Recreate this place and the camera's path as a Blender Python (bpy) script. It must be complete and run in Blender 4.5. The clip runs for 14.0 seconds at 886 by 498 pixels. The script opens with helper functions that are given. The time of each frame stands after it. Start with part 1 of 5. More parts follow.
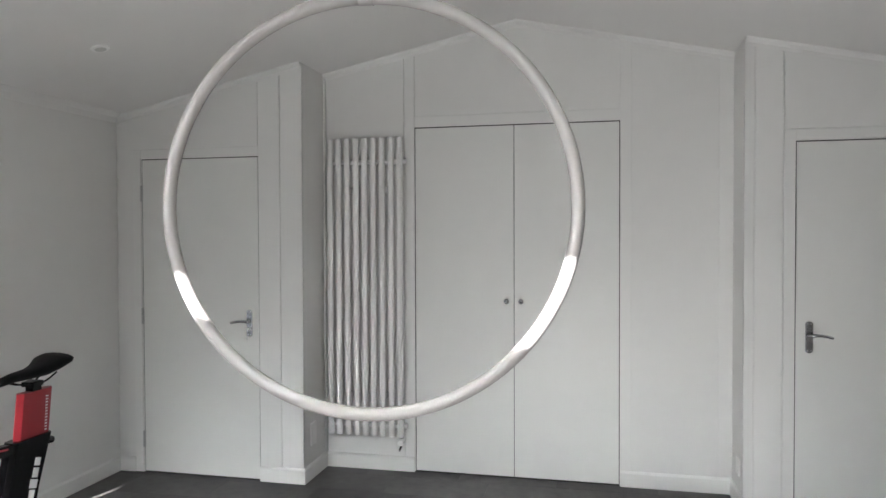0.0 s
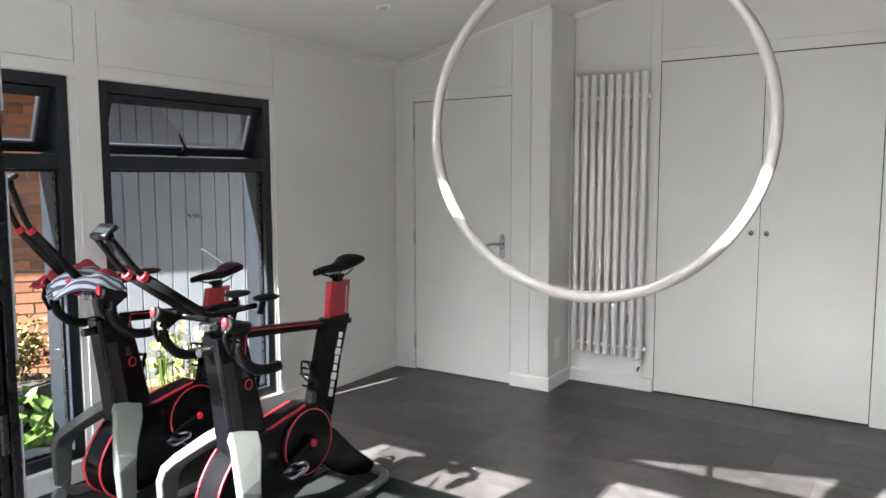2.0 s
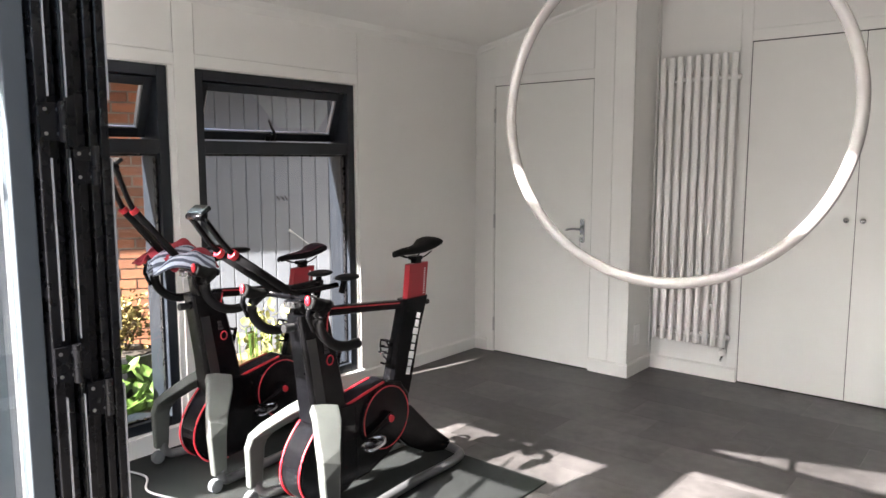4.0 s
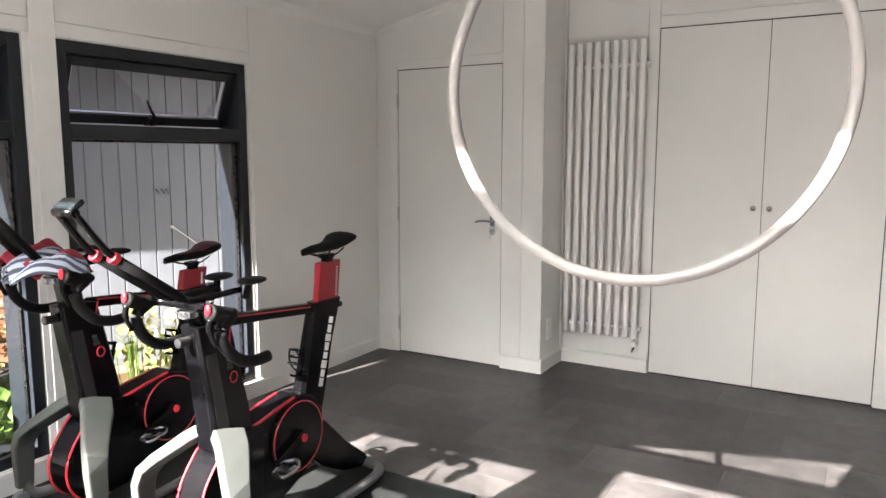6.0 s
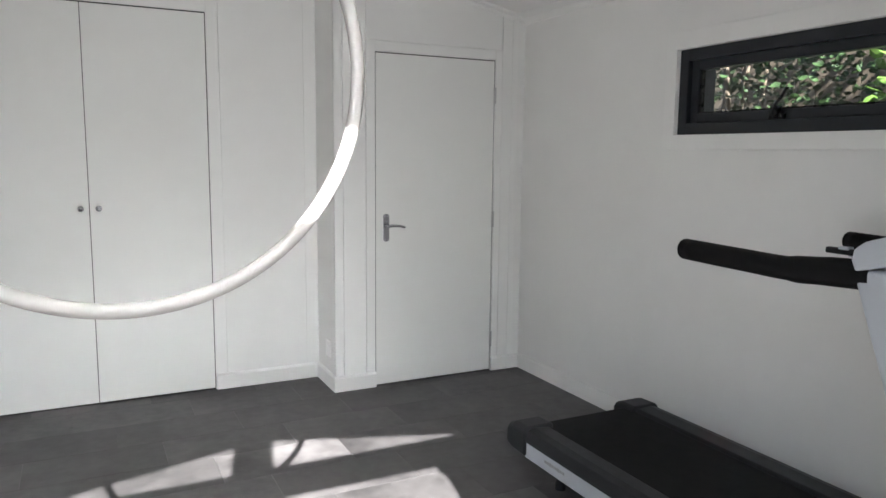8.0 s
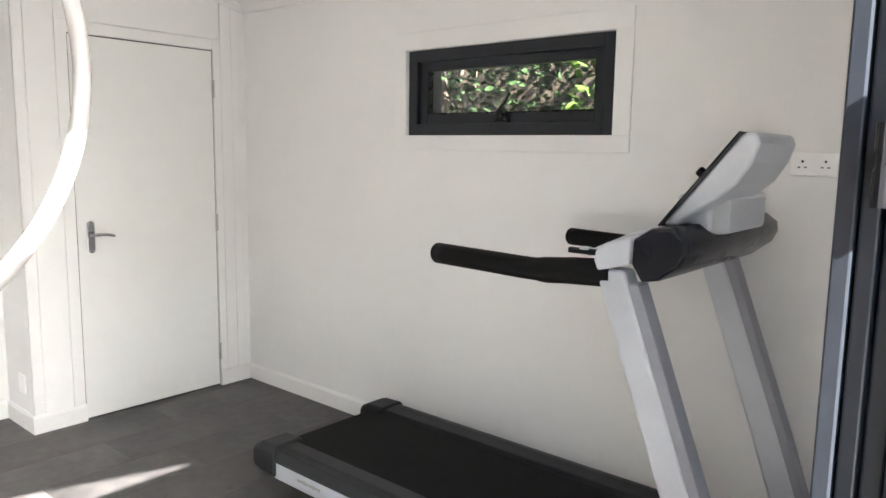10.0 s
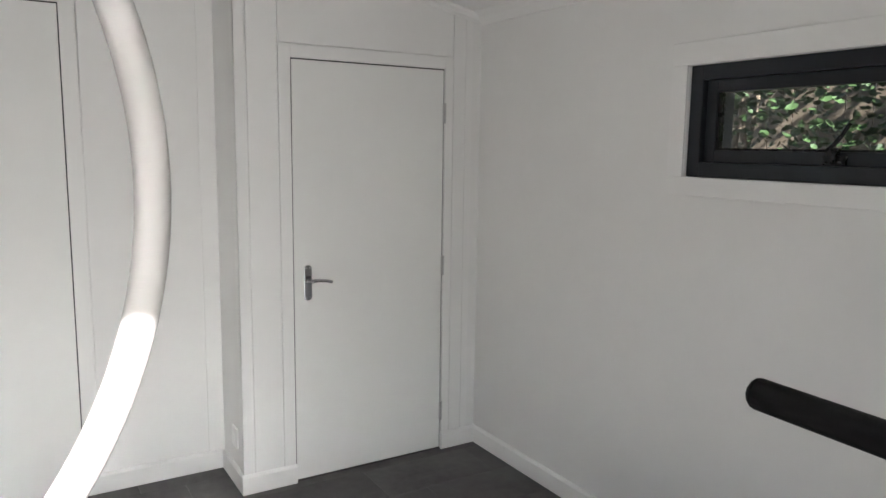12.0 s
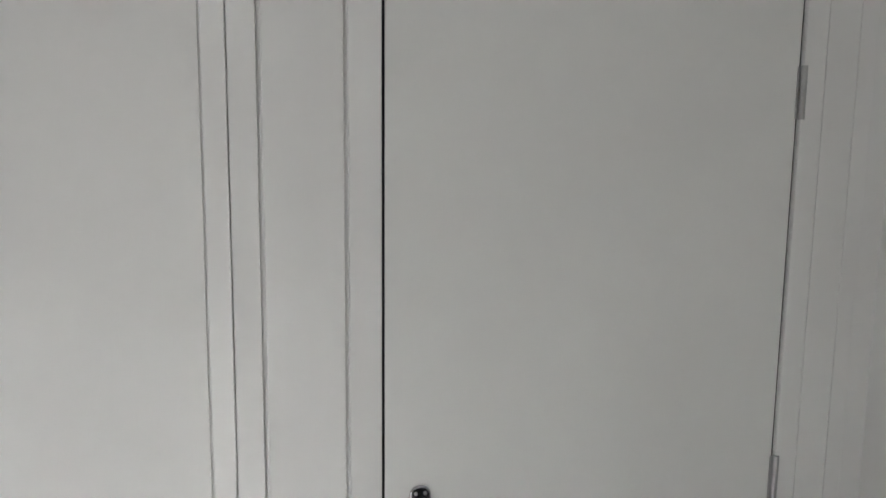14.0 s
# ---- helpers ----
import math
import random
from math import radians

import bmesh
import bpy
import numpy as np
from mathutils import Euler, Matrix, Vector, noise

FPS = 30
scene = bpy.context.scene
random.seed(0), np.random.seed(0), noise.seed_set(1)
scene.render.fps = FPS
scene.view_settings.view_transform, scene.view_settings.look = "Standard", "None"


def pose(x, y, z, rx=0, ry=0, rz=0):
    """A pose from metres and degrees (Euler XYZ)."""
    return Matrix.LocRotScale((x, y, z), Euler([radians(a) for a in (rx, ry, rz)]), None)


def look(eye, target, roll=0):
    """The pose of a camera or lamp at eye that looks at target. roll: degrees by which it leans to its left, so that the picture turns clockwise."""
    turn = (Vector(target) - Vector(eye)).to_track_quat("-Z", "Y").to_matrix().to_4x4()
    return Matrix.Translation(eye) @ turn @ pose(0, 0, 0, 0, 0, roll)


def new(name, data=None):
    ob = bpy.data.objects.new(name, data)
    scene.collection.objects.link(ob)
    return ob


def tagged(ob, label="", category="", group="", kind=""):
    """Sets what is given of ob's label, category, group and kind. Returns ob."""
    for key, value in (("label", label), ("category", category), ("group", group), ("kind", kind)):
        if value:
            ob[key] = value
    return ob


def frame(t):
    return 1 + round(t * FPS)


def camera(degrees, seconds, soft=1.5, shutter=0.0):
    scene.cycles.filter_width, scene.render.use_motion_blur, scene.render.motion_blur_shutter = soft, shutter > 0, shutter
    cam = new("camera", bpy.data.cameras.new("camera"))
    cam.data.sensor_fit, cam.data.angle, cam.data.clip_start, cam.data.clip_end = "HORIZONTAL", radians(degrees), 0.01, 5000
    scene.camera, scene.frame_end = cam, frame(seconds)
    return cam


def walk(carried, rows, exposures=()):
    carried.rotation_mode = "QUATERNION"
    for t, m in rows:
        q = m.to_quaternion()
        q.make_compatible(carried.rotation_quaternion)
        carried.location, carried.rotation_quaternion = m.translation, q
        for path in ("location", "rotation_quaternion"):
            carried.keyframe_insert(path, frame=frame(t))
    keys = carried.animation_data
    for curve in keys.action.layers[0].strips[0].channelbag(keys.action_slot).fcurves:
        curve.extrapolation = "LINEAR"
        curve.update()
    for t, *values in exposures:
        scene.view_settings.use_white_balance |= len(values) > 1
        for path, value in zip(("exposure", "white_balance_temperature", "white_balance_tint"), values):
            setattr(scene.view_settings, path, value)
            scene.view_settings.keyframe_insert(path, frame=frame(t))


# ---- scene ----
cam = camera(62.9, 14.0)
PATH = [
    (0, (2.124, 0.679, 1.566), (1.684, 2.63, 1.522), -0.2),
    (0.5, (2.132, 0.574, 1.541), (1.653, 2.513, 1.44), -0.1),
    (1, (2.17, 0.482, 1.534), (1.559, 2.38, 1.38), -0.0),
    (1.5, (2.275, 0.415, 1.513), (1.416, 2.211, 1.327), -0.0),
    (2, (2.354, 0.333, 1.49), (1.273, 2.004, 1.292), -0.1),
    (2.5, (2.399, 0.316, 1.494), (1.202, 1.904, 1.278), 0.0),
    (3, (2.416, 0.304, 1.496), (1.155, 1.84, 1.271), 0.1),
    (5.5, (2.28, 0.395, 1.476), (1.032, 1.935, 1.207), 0.1),
    (6, (2.095, 0.476, 1.466), (1.097, 2.189, 1.204), -0.0),
    (6.5, (1.981, 0.579, 1.457), (1.372, 2.465, 1.192), 0.1),
    (7, (1.851, 0.705, 1.453), (1.728, 2.684, 1.188), 0.3),
    (7.5, (1.674, 0.729, 1.455), (2.074, 2.671, 1.192), 0.5),
    (8, (1.508, 0.767, 1.456), (2.398, 2.539, 1.195), 0.6),
    (8.5, (1.446, 0.88, 1.446), (2.733, 2.389, 1.184), 0.6),
    (11, (1.66, 1.07, 1.536), (3.18, 2.341, 1.263), 0.9),
    (11.5, (1.834, 1.370, 1.570), (3.141, 2.859, 1.291), 0.9),
    (12, (1.951, 1.622, 1.662), (2.984, 3.314, 1.380), 0.8),
    (12.5, (2.267, 1.937, 1.69), (2.913, 3.808, 1.406), 0.8),
    (13, (2.504, 2.427, 1.701), (2.953, 4.349, 1.381), 0.7),
    (13.5, (2.735, 3.013, 1.683), (3.173, 4.941, 1.382), 0.7),
    (14, (2.943, 3.623, 1.704), (3.374, 5.559, 1.443), 0.6),
]
walk(cam, [(t, look(eye, target, roll)) for t, eye, target, roll in PATH], exposures=[(0.0, 3.25, 6200, 10), (3.0, 3.48, 6450, 12), (5.5, 3.55, 6900, 15), (6.5, 3.53, 6450, 12), (7.0, 3.25, 6300, 11), (8.5, 3.73, 6150, 10), (11.0, 4.35, 6750, 12), (11.5, 3.84, 6550, 11), (12.0, 3.47, 6350, 11), (12.5, 3.30, 6300, 11), (13.5, 3.31, 6250, 10), (14.0, 3.23, 6250, 10)])

# ---- light ----
SUN = Vector((0.275, 1.30, -1.0)).normalized()
world = bpy.data.worlds.new("sky")
scene.world = world
world.use_nodes = True
wn = world.node_tree
sky = wn.nodes.new("ShaderNodeTexSky")
sky.sky_type = "NISHITA"
sky.sun_disc = False
sky.sun_elevation = radians(37)
sky.sun_rotation = radians(192)
wn.nodes["Background"].inputs["Strength"].default_value = 0.05
wn.links.new(sky.outputs[0], wn.nodes["Background"].inputs["Color"])
sun_data = bpy.data.lights.new("sun", "SUN")
sun_data.energy = 5.0
sun_data.angle = radians(0.5)
sun_data.color = (1.0, 0.97, 0.93)
sun = new("sun", sun_data)
sun.rotation_mode = "QUATERNION"
sun.rotation_quaternion = SUN.to_track_quat("-Z", "Y")
sun.location = (-2, -4, 8)


# ---- materials ----
def shade(name, color, rough=0.5, metal=0.0, var=0.1, scale=8.0, bump=0.0, bscale=80.0, rand=0.0, spec=0.5, coat=0.0, placed=False):
    """A surface with two scales of tone, fine relief and, between separate pieces, a random tone."""
    m = bpy.data.materials.new(name)
    m.use_nodes = True
    nt = m.node_tree
    b = nt.nodes["Principled BSDF"]
    b.inputs["Metallic"].default_value = metal
    b.inputs["Specular IOR Level"].default_value = spec
    b.inputs["Coat Weight"].default_value = coat
    tc = nt.nodes.new("ShaderNodeTexCoord")
    n1 = nt.nodes.new("ShaderNodeTexNoise")
    n1.inputs["Scale"].default_value = scale
    n1.inputs["Detail"].default_value = 6
    n2 = nt.nodes.new("ShaderNodeTexNoise")
    n2.inputs["Scale"].default_value = scale * 7
    n2.inputs["Detail"].default_value = 3
    where = tc.outputs["Object"]
    if placed:
        geo = nt.nodes.new("ShaderNodeNewGeometry")
        info = nt.nodes.new("ShaderNodeObjectInfo")
        move = nt.nodes.new("ShaderNodeVectorMath")
        move.operation = "MULTIPLY_ADD"
        nt.links.new(info.outputs["Random"], move.inputs[0])
        move.inputs[1].default_value = (31.0, 17.0, 5.0)
        nt.links.new(geo.outputs["Position"], move.inputs[2])
        where = move.outputs[0]
    for n in (n1, n2):
        nt.links.new(where, n.inputs["Vector"])
    add = nt.nodes.new("ShaderNodeMath")
    add.operation = "MULTIPLY_ADD"
    nt.links.new(n2.outputs["Fac"], add.inputs[0])
    add.inputs[1].default_value = 0.4
    nt.links.new(n1.outputs["Fac"], add.inputs[2])
    mr = nt.nodes.new("ShaderNodeMapRange")
    mr.inputs["From Min"].default_value, mr.inputs["From Max"].default_value = 0.4, 1.0
    mr.inputs["To Min"].default_value, mr.inputs["To Max"].default_value = 1 - var, 1 + var
    nt.links.new(add.outputs[0], mr.inputs["Value"])
    val = mr.outputs[0]
    if rand:
        oi = nt.nodes.new("ShaderNodeObjectInfo")
        rr = nt.nodes.new("ShaderNodeMapRange")
        rr.inputs["To Min"].default_value, rr.inputs["To Max"].default_value = 1 - rand, 1 + rand
        nt.links.new(oi.outputs["Random"], rr.inputs["Value"])
        mu = nt.nodes.new("ShaderNodeMath")
        mu.operation = "MULTIPLY"
        nt.links.new(val, mu.inputs[0])
        nt.links.new(rr.outputs[0], mu.inputs[1])
        val = mu.outputs[0]
    hsv = nt.nodes.new("ShaderNodeHueSaturation")
    hsv.inputs["Color"].default_value = (*color, 1)
    nt.links.new(val, hsv.inputs["Value"])
    nt.links.new(hsv.outputs[0], b.inputs["Base Color"])
    rm = nt.nodes.new("ShaderNodeMapRange")
    rm.inputs["To Min"].default_value, rm.inputs["To Max"].default_value = max(0.02, rough - 0.08), min(1.0, rough + 0.08)
    nt.links.new(n1.outputs["Fac"], rm.inputs["Value"])
    nt.links.new(rm.outputs[0], b.inputs["Roughness"])
    if bump:
        bn = nt.nodes.new("ShaderNodeTexNoise")
        bn.inputs["Scale"].default_value = bscale
        bn.inputs["Detail"].default_value = 4
        nt.links.new(where, bn.inputs["Vector"])
        bu = nt.nodes.new("ShaderNodeBump")
        bu.inputs["Strength"].default_value = bump
        bu.inputs["Distance"].default_value = 0.004
        nt.links.new(bn.outputs["Fac"], bu.inputs["Height"])
        nt.links.new(bu.outputs[0], b.inputs["Normal"])
    return m


def clear_glass(name, tint=(0.80, 0.83, 0.84), rough=0.0):
    m = bpy.data.materials.new(name)
    m.use_nodes = True
    b = m.node_tree.nodes["Principled BSDF"]
    b.inputs["Base Color"].default_value = (*tint, 1)
    b.inputs["Roughness"].default_value = rough
    b.inputs["Transmission Weight"].default_value = 1.0
    b.inputs["IOR"].default_value = 1.45
    return m


PAINT = shade("wall_paint", (0.745, 0.74, 0.722), 0.55, var=0.02, scale=1.5, bump=0.06, bscale=140)
TRIM = shade("trim_paint", (0.755, 0.75, 0.732), 0.42, var=0.015, scale=2, bump=0.03, bscale=60)
DOORP = shade("door_paint", (0.735, 0.735, 0.712), 0.40, var=0.015, scale=2, bump=0.03, bscale=70)
CEIL = shade("ceiling_paint", (0.765, 0.755, 0.738), 0.7, var=0.015, scale=1.2, bump=0.05, bscale=120)
RADW = shade("radiator_enamel", (0.86, 0.855, 0.84), 0.5, var=0.01, scale=3, spec=0.3)
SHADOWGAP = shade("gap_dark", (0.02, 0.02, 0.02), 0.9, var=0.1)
TILE = shade("vinyl_tile", (0.052, 0.0485, 0.0475), 0.43, var=0.85, scale=2.6, bump=0.07, bscale=160, rand=0.30, spec=0.45, placed=True)
GROUT = shade("tile_joint", (0.04, 0.038, 0.037), 0.8)
ANTHR = shade("anthracite_aluminium", (0.013, 0.016, 0.021), 0.36, var=0.08, scale=20, bump=0.03, bscale=400, spec=0.4)
BLACKM = shade("black_metal", (0.005, 0.005, 0.006), 0.28, var=0.1, scale=30, spec=0.35)
CHROME = shade("satin_chrome", (0.44, 0.44, 0.455), 0.22, 1.0, var=0.05, scale=40)
STEEL = shade("brushed_steel", (0.5, 0.5, 0.5), 0.32, 1.0, var=0.06, scale=60)
GLASS = clear_glass("window_glass")


# ---- builders ----
def part(name, bm, material, parent=None, label="", smooth=False, bevel=0.0, segs=2):
    """Links a bmesh as one mesh object under a thing or a part."""
    me = bpy.data.meshes.new(name)
    bmesh.ops.recalc_face_normals(bm, faces=bm.faces)
    bm.to_mesh(me)
    bm.free()
    me.materials.append(material)
    if smooth:
        for p in me.polygons:
            p.use_smooth = len(p.vertices) < 5
    ob = new(name, me)
    if parent is not None:
        ob.parent = parent
    if label:
        ob["label"] = label
    if bevel:
        md = ob.modifiers.new("bevel", "BEVEL")
        md.width, md.segments, md.limit_method, md.angle_limit = bevel, segs, "ANGLE", radians(40)
        md.harden_normals = False
    return ob


def thing(name, label, category, at=(0, 0, 0), rz=0.0, group="", kind=""):
    ob = new(name)
    ob.location = at
    ob.rotation_euler = (0, 0, radians(rz))
    ob.empty_display_size = 0.1
    return tagged(ob, label, category, group, kind)


def box(bm, x0, x1, y0, y1, z0, z1):
    vs = [bm.verts.new((x, y, z)) for x in (x0, x1) for y in (y0, y1) for z in (z0, z1)]
    for f in ((0, 1, 3, 2), (4, 6, 7, 5), (0, 4, 5, 1), (2, 3, 7, 6), (0, 2, 6, 4), (1, 5, 7, 3)):
        bm.faces.new([vs[i] for i in f])
    return vs


def boxes(*spans):
    bm = bmesh.new()
    for s in spans:
        box(bm, *s)
    return bm


def prism(bm, pts, axis, a, b):
    """A convex or plain polygon in the two other axes, drawn out along an axis from a to b."""
    def at(p, q, v):
        return {"x": (v, p, q), "y": (p, v, q), "z": (p, q, v)}[axis]
    lo = [bm.verts.new(at(p, q, a)) for p, q in pts]
    hi = [bm.verts.new(at(p, q, b)) for p, q in pts]
    bm.faces.new(lo)
    bm.faces.new(hi[::-1])
    n = len(pts)
    for i in range(n):
        bm.faces.new((lo[i], lo[(i + 1) % n], hi[(i + 1) % n], hi[i]))
    return bm


def tube(bm, path, radius, sides=12, flat=1.0, cap=True, up=(0, 0, 1)):
    """A round or oval bar along a path of points; radius is one number or one for each point."""
    path = [Vector(p) for p in path]
    rings = []
    for i, p in enumerate(path):
        d = (path[min(i + 1, len(path) - 1)] - path[max(i - 1, 0)]).normalized()
        u = Vector(up)
        if abs(d.dot(u)) > 0.95:
            u = Vector((0, 1, 0)) if abs(d.y) < 0.9 else Vector((1, 0, 0))
        s = d.cross(u).normalized()
        w = s.cross(d).normalized()
        r = radius[i] if isinstance(radius, (list, tuple)) else radius
        rings.append([bm.verts.new(p + s * (r * math.cos(a)) + w * (r * flat * math.sin(a)))
                      for a in (2 * math.pi * k / sides for k in range(sides))])
    for a, b in zip(rings, rings[1:]):
        for k in range(sides):
            bm.faces.new((a[k], a[(k + 1) % sides], b[(k + 1) % sides], b[k]))
    if cap:
        bm.faces.new(rings[0][::-1])
        bm.faces.new(rings[-1])
    return bm


def rounded(pts, n=6):
    """A smooth curve through points."""
    pts = [Vector(p) for p in pts]
    ext = [2 * pts[0] - pts[1]] + pts + [2 * pts[-1] - pts[-2]]
    out = []
    for i in range(1, len(ext) - 2):
        a, b, c, d = ext[i - 1:i + 3]
        for k in range(n):
            t = k / n
            out.append(0.5 * (2 * b + (c - a) * t + (2 * a - 5 * b + 4 * c - d) * t * t + (3 * b - a - 3 * c + d) * t ** 3))
    return out + [pts[-1]]


def disc(bm, c, axis, r, depth, sides=32, r2=None):
    """A drum round c, its axis along a direction."""
    d = Vector(axis).normalized()
    c = Vector(c)
    r2 = r if r2 is None else r2
    return tube(bm, [c - d * depth / 2, c + d * depth / 2], [r, r2], sides)


def ball(bm, c, r, sx=1, sy=1, sz=1, seg=16):
    res = bmesh.ops.create_uvsphere(bm, u_segments=seg, v_segments=max(6, seg // 2), radius=r)
    bmesh.ops.transform(bm, matrix=Matrix.Translation(c) @ Matrix.Diagonal((sx, sy, sz, 1)), verts=res["verts"])
    return bm


# ---- the room ----
XL, XR, YL, YR, YB = -1.03, 4.17, 4.88, 4.90, 5.26
JL, JR = 0.28, 2.86
RIDGE, SLOPE, EAVE = 1.57, 0.217, 2.34
YF0, YF1 = 0.95, 1.17
DL, DR, DH = 0.57, 2.50, 2.085


def ceil_z(x):
    return EAVE + SLOPE * (min(x, 2 * RIDGE - x) - XL)


def structure(name, bm, mat, label, category, bevel=0.0):
    return tagged(part(name, bm, mat, bevel=bevel), label, category, kind="structure")


def shell():
    floor = structure("floor", boxes((XL - 0.2, XR + 0.2, YF0, YB + 0.3, -0.12, -0.004)), GROUT,
                      "dark grey stone-look vinyl tile floor with sunlit patches", "floor")
    # ceiling: two slopes meeting at the ridge
    bm = bmesh.new()
    zr, th = ceil_z(RIDGE), 0.16
    xl, xr = XL - 0.35, XR + 0.35
    zl = EAVE - 0.35 * SLOPE
    prism(bm, [(xl, zl), (RIDGE, zr), (RIDGE, zr + th), (xl, zl + th)], "y", 0.72, YB + 0.4)
    prism(bm, [(xr, zl), (RIDGE, zr), (RIDGE, zr + th), (xr, zl + th)], "y", 0.72, YB + 0.4)
    structure("ceiling", bm, CEIL, "white painted sloping ceiling with a low ridge", "ceiling")
    # back wall with its recess
    bm = bmesh.new()
    t = 0.25
    prism(bm, [(XL - t, 0), (JL, 0), (JL, ceil_z(JL) + .02), (XL - t, ceil_z(XL - t) + .02)], "y", YL, YB + t)
    structure("wall_north", bm, PAINT, "white panelled wall section round the flush door", "wall")
    bm = bmesh.new()
    prism(bm, [(JL, 0), (JR, 0), (JR, ceil_z(JR) + .02), (RIDGE, ceil_z(RIDGE) + .02), (JL, ceil_z(JL) + .02)], "y", YB, YB + t)
    structure("wall_recess", bm, PAINT, "white painted back wall of the shallow recess", "wall")
    bm = bmesh.new()
    prism(bm, [(JR, 0), (XR + t, 0), (XR + t, ceil_z(XR + t) + .02), (JR, ceil_z(JR) + .02)], "y", YR, YB + t)
    structure("wall_north_2", bm, PAINT, "white panelled wall section beside the recess", "wall")
    # left wall with two tall windows
    z0, z1 = 0.105, 1.97
    t = 0.20
    top = EAVE + .02
    bm = boxes((XL - t, XL, YF1, 1.30, 0, top), (XL - t, XL, 2.30, 2.45, 0, top), (XL - t, XL, 3.59, YL, 0, top),
               (XL - t, XL, 1.30, 2.30, 0, z0), (XL - t, XL, 2.45, 3.59, 0, z0),
               (XL - t, XL, 1.30, 2.30, z1, top), (XL - t, XL, 2.45, 3.59, z1, top))
    structure("wall_west", bm, PAINT, "white painted wall with two tall dark-framed windows", "wall")
    # right wall with the small high window
    bm = boxes((XR, XR + t, YF1, 2.375, 0, top), (XR, XR + t, 3.51, YR, 0, top),
               (XR, XR + t, 2.375, 3.51, 0, 1.56), (XR, XR + t, 2.375, 3.51, 1.97, top))
    structure("wall_east", bm, PAINT, "white painted wall with a small high window", "wall")
    # front wall: window, door opening, glazed gable
    bm = boxes((XL - .2, -0.65, YF0, YF1, -.1, DH), (0.40, DL, YF0, YF1, -.1, DH), (DR, 3.42, YF0, YF1, -.1, DH), (4.02, XR + .2, YF0, YF1, -.1, DH),
               (3.42, 4.02, YF0, YF1, -.1, z0), (3.42, 4.02, YF0, YF1, z1, DH),
               (-0.65, 0.40, YF0, YF1, -.1, z0), (-0.65, 0.40, YF0, YF1, z1, DH))
    gl, gr, gz, ga = 0.22, 2.86, 2.16, 2.59
    box(bm, XL - .2, XR + .2, YF0, YF1, DH, gz)
    gm = (gl + gr) / 2
    for s, e in ((gl, XL - .2), (gr, XR + .2)):
        prism(bm, [(s, gz + 0.095), (gm, ga), (gm, ceil_z(gm) + .02), (s, ceil_z(s) + .02)], "y", YF0, YF1)
        prism(bm, [(e, gz), (s, gz), (s, ceil_z(s) + .02), (e, ceil_z(e) + .02)], "y", YF0, YF1)
    box(bm, gm - 0.075, gm + 0.075, YF0, YF1, gz, ga)
    structure("wall_south", bm, PAINT, "white front wall with a wide opening, windows and glazed gable", "wall")
    return floor


floor_ob = shell()


def floor_tiles():
    w, l = 0.305, 0.61
    data = {}
    y, row = YF1, 0
    while y < YB:
        x = XL - (row * 0.203) % l
        while x < XR:
            x0, x1 = max(x, XL), min(x + l, XR)
            y1 = min(y + w, YB)
            if x1 - x0 > 0.02 and y1 - y > 0.02:
                key = (round(x1 - x0, 3), round(y1 - y, 3))
                if key not in data:
                    a, b = key[0] / 2 - 0.0006, key[1] / 2 - 0.0006
                    bm = bmesh.new()
                    c = 0.0004
                    lo = [bm.verts.new((sx * a, sy * b, -0.004)) for sx, sy in ((-1, -1), (1, -1), (1, 1), (-1, 1))]
                    md = [bm.verts.new((sx * a, sy * b, -c)) for sx, sy in ((-1, -1), (1, -1), (1, 1), (-1, 1))]
                    hi = [bm.verts.new((sx * (a - c), sy * (b - c), 0)) for sx, sy in ((-1, -1), (1, -1), (1, 1), (-1, 1))]
                    bm.faces.new(hi)
                    for p, q in ((lo, md), (md, hi)):
                        for i in range(4):
                            bm.faces.new((p[i], p[(i + 1) % 4], q[(i + 1) % 4], q[i]))
                    me = bpy.data.meshes.new("tile")
                    bm.to_mesh(me)
                    bm.free()
                    me.materials.append(TILE)
                    data[key] = me
                ob = new("tile", data[key])
                ob.location = ((x0 + x1) / 2, (y + y1) / 2, 0)
                ob.parent = floor_ob
            x += l
        y += w
        row += 1


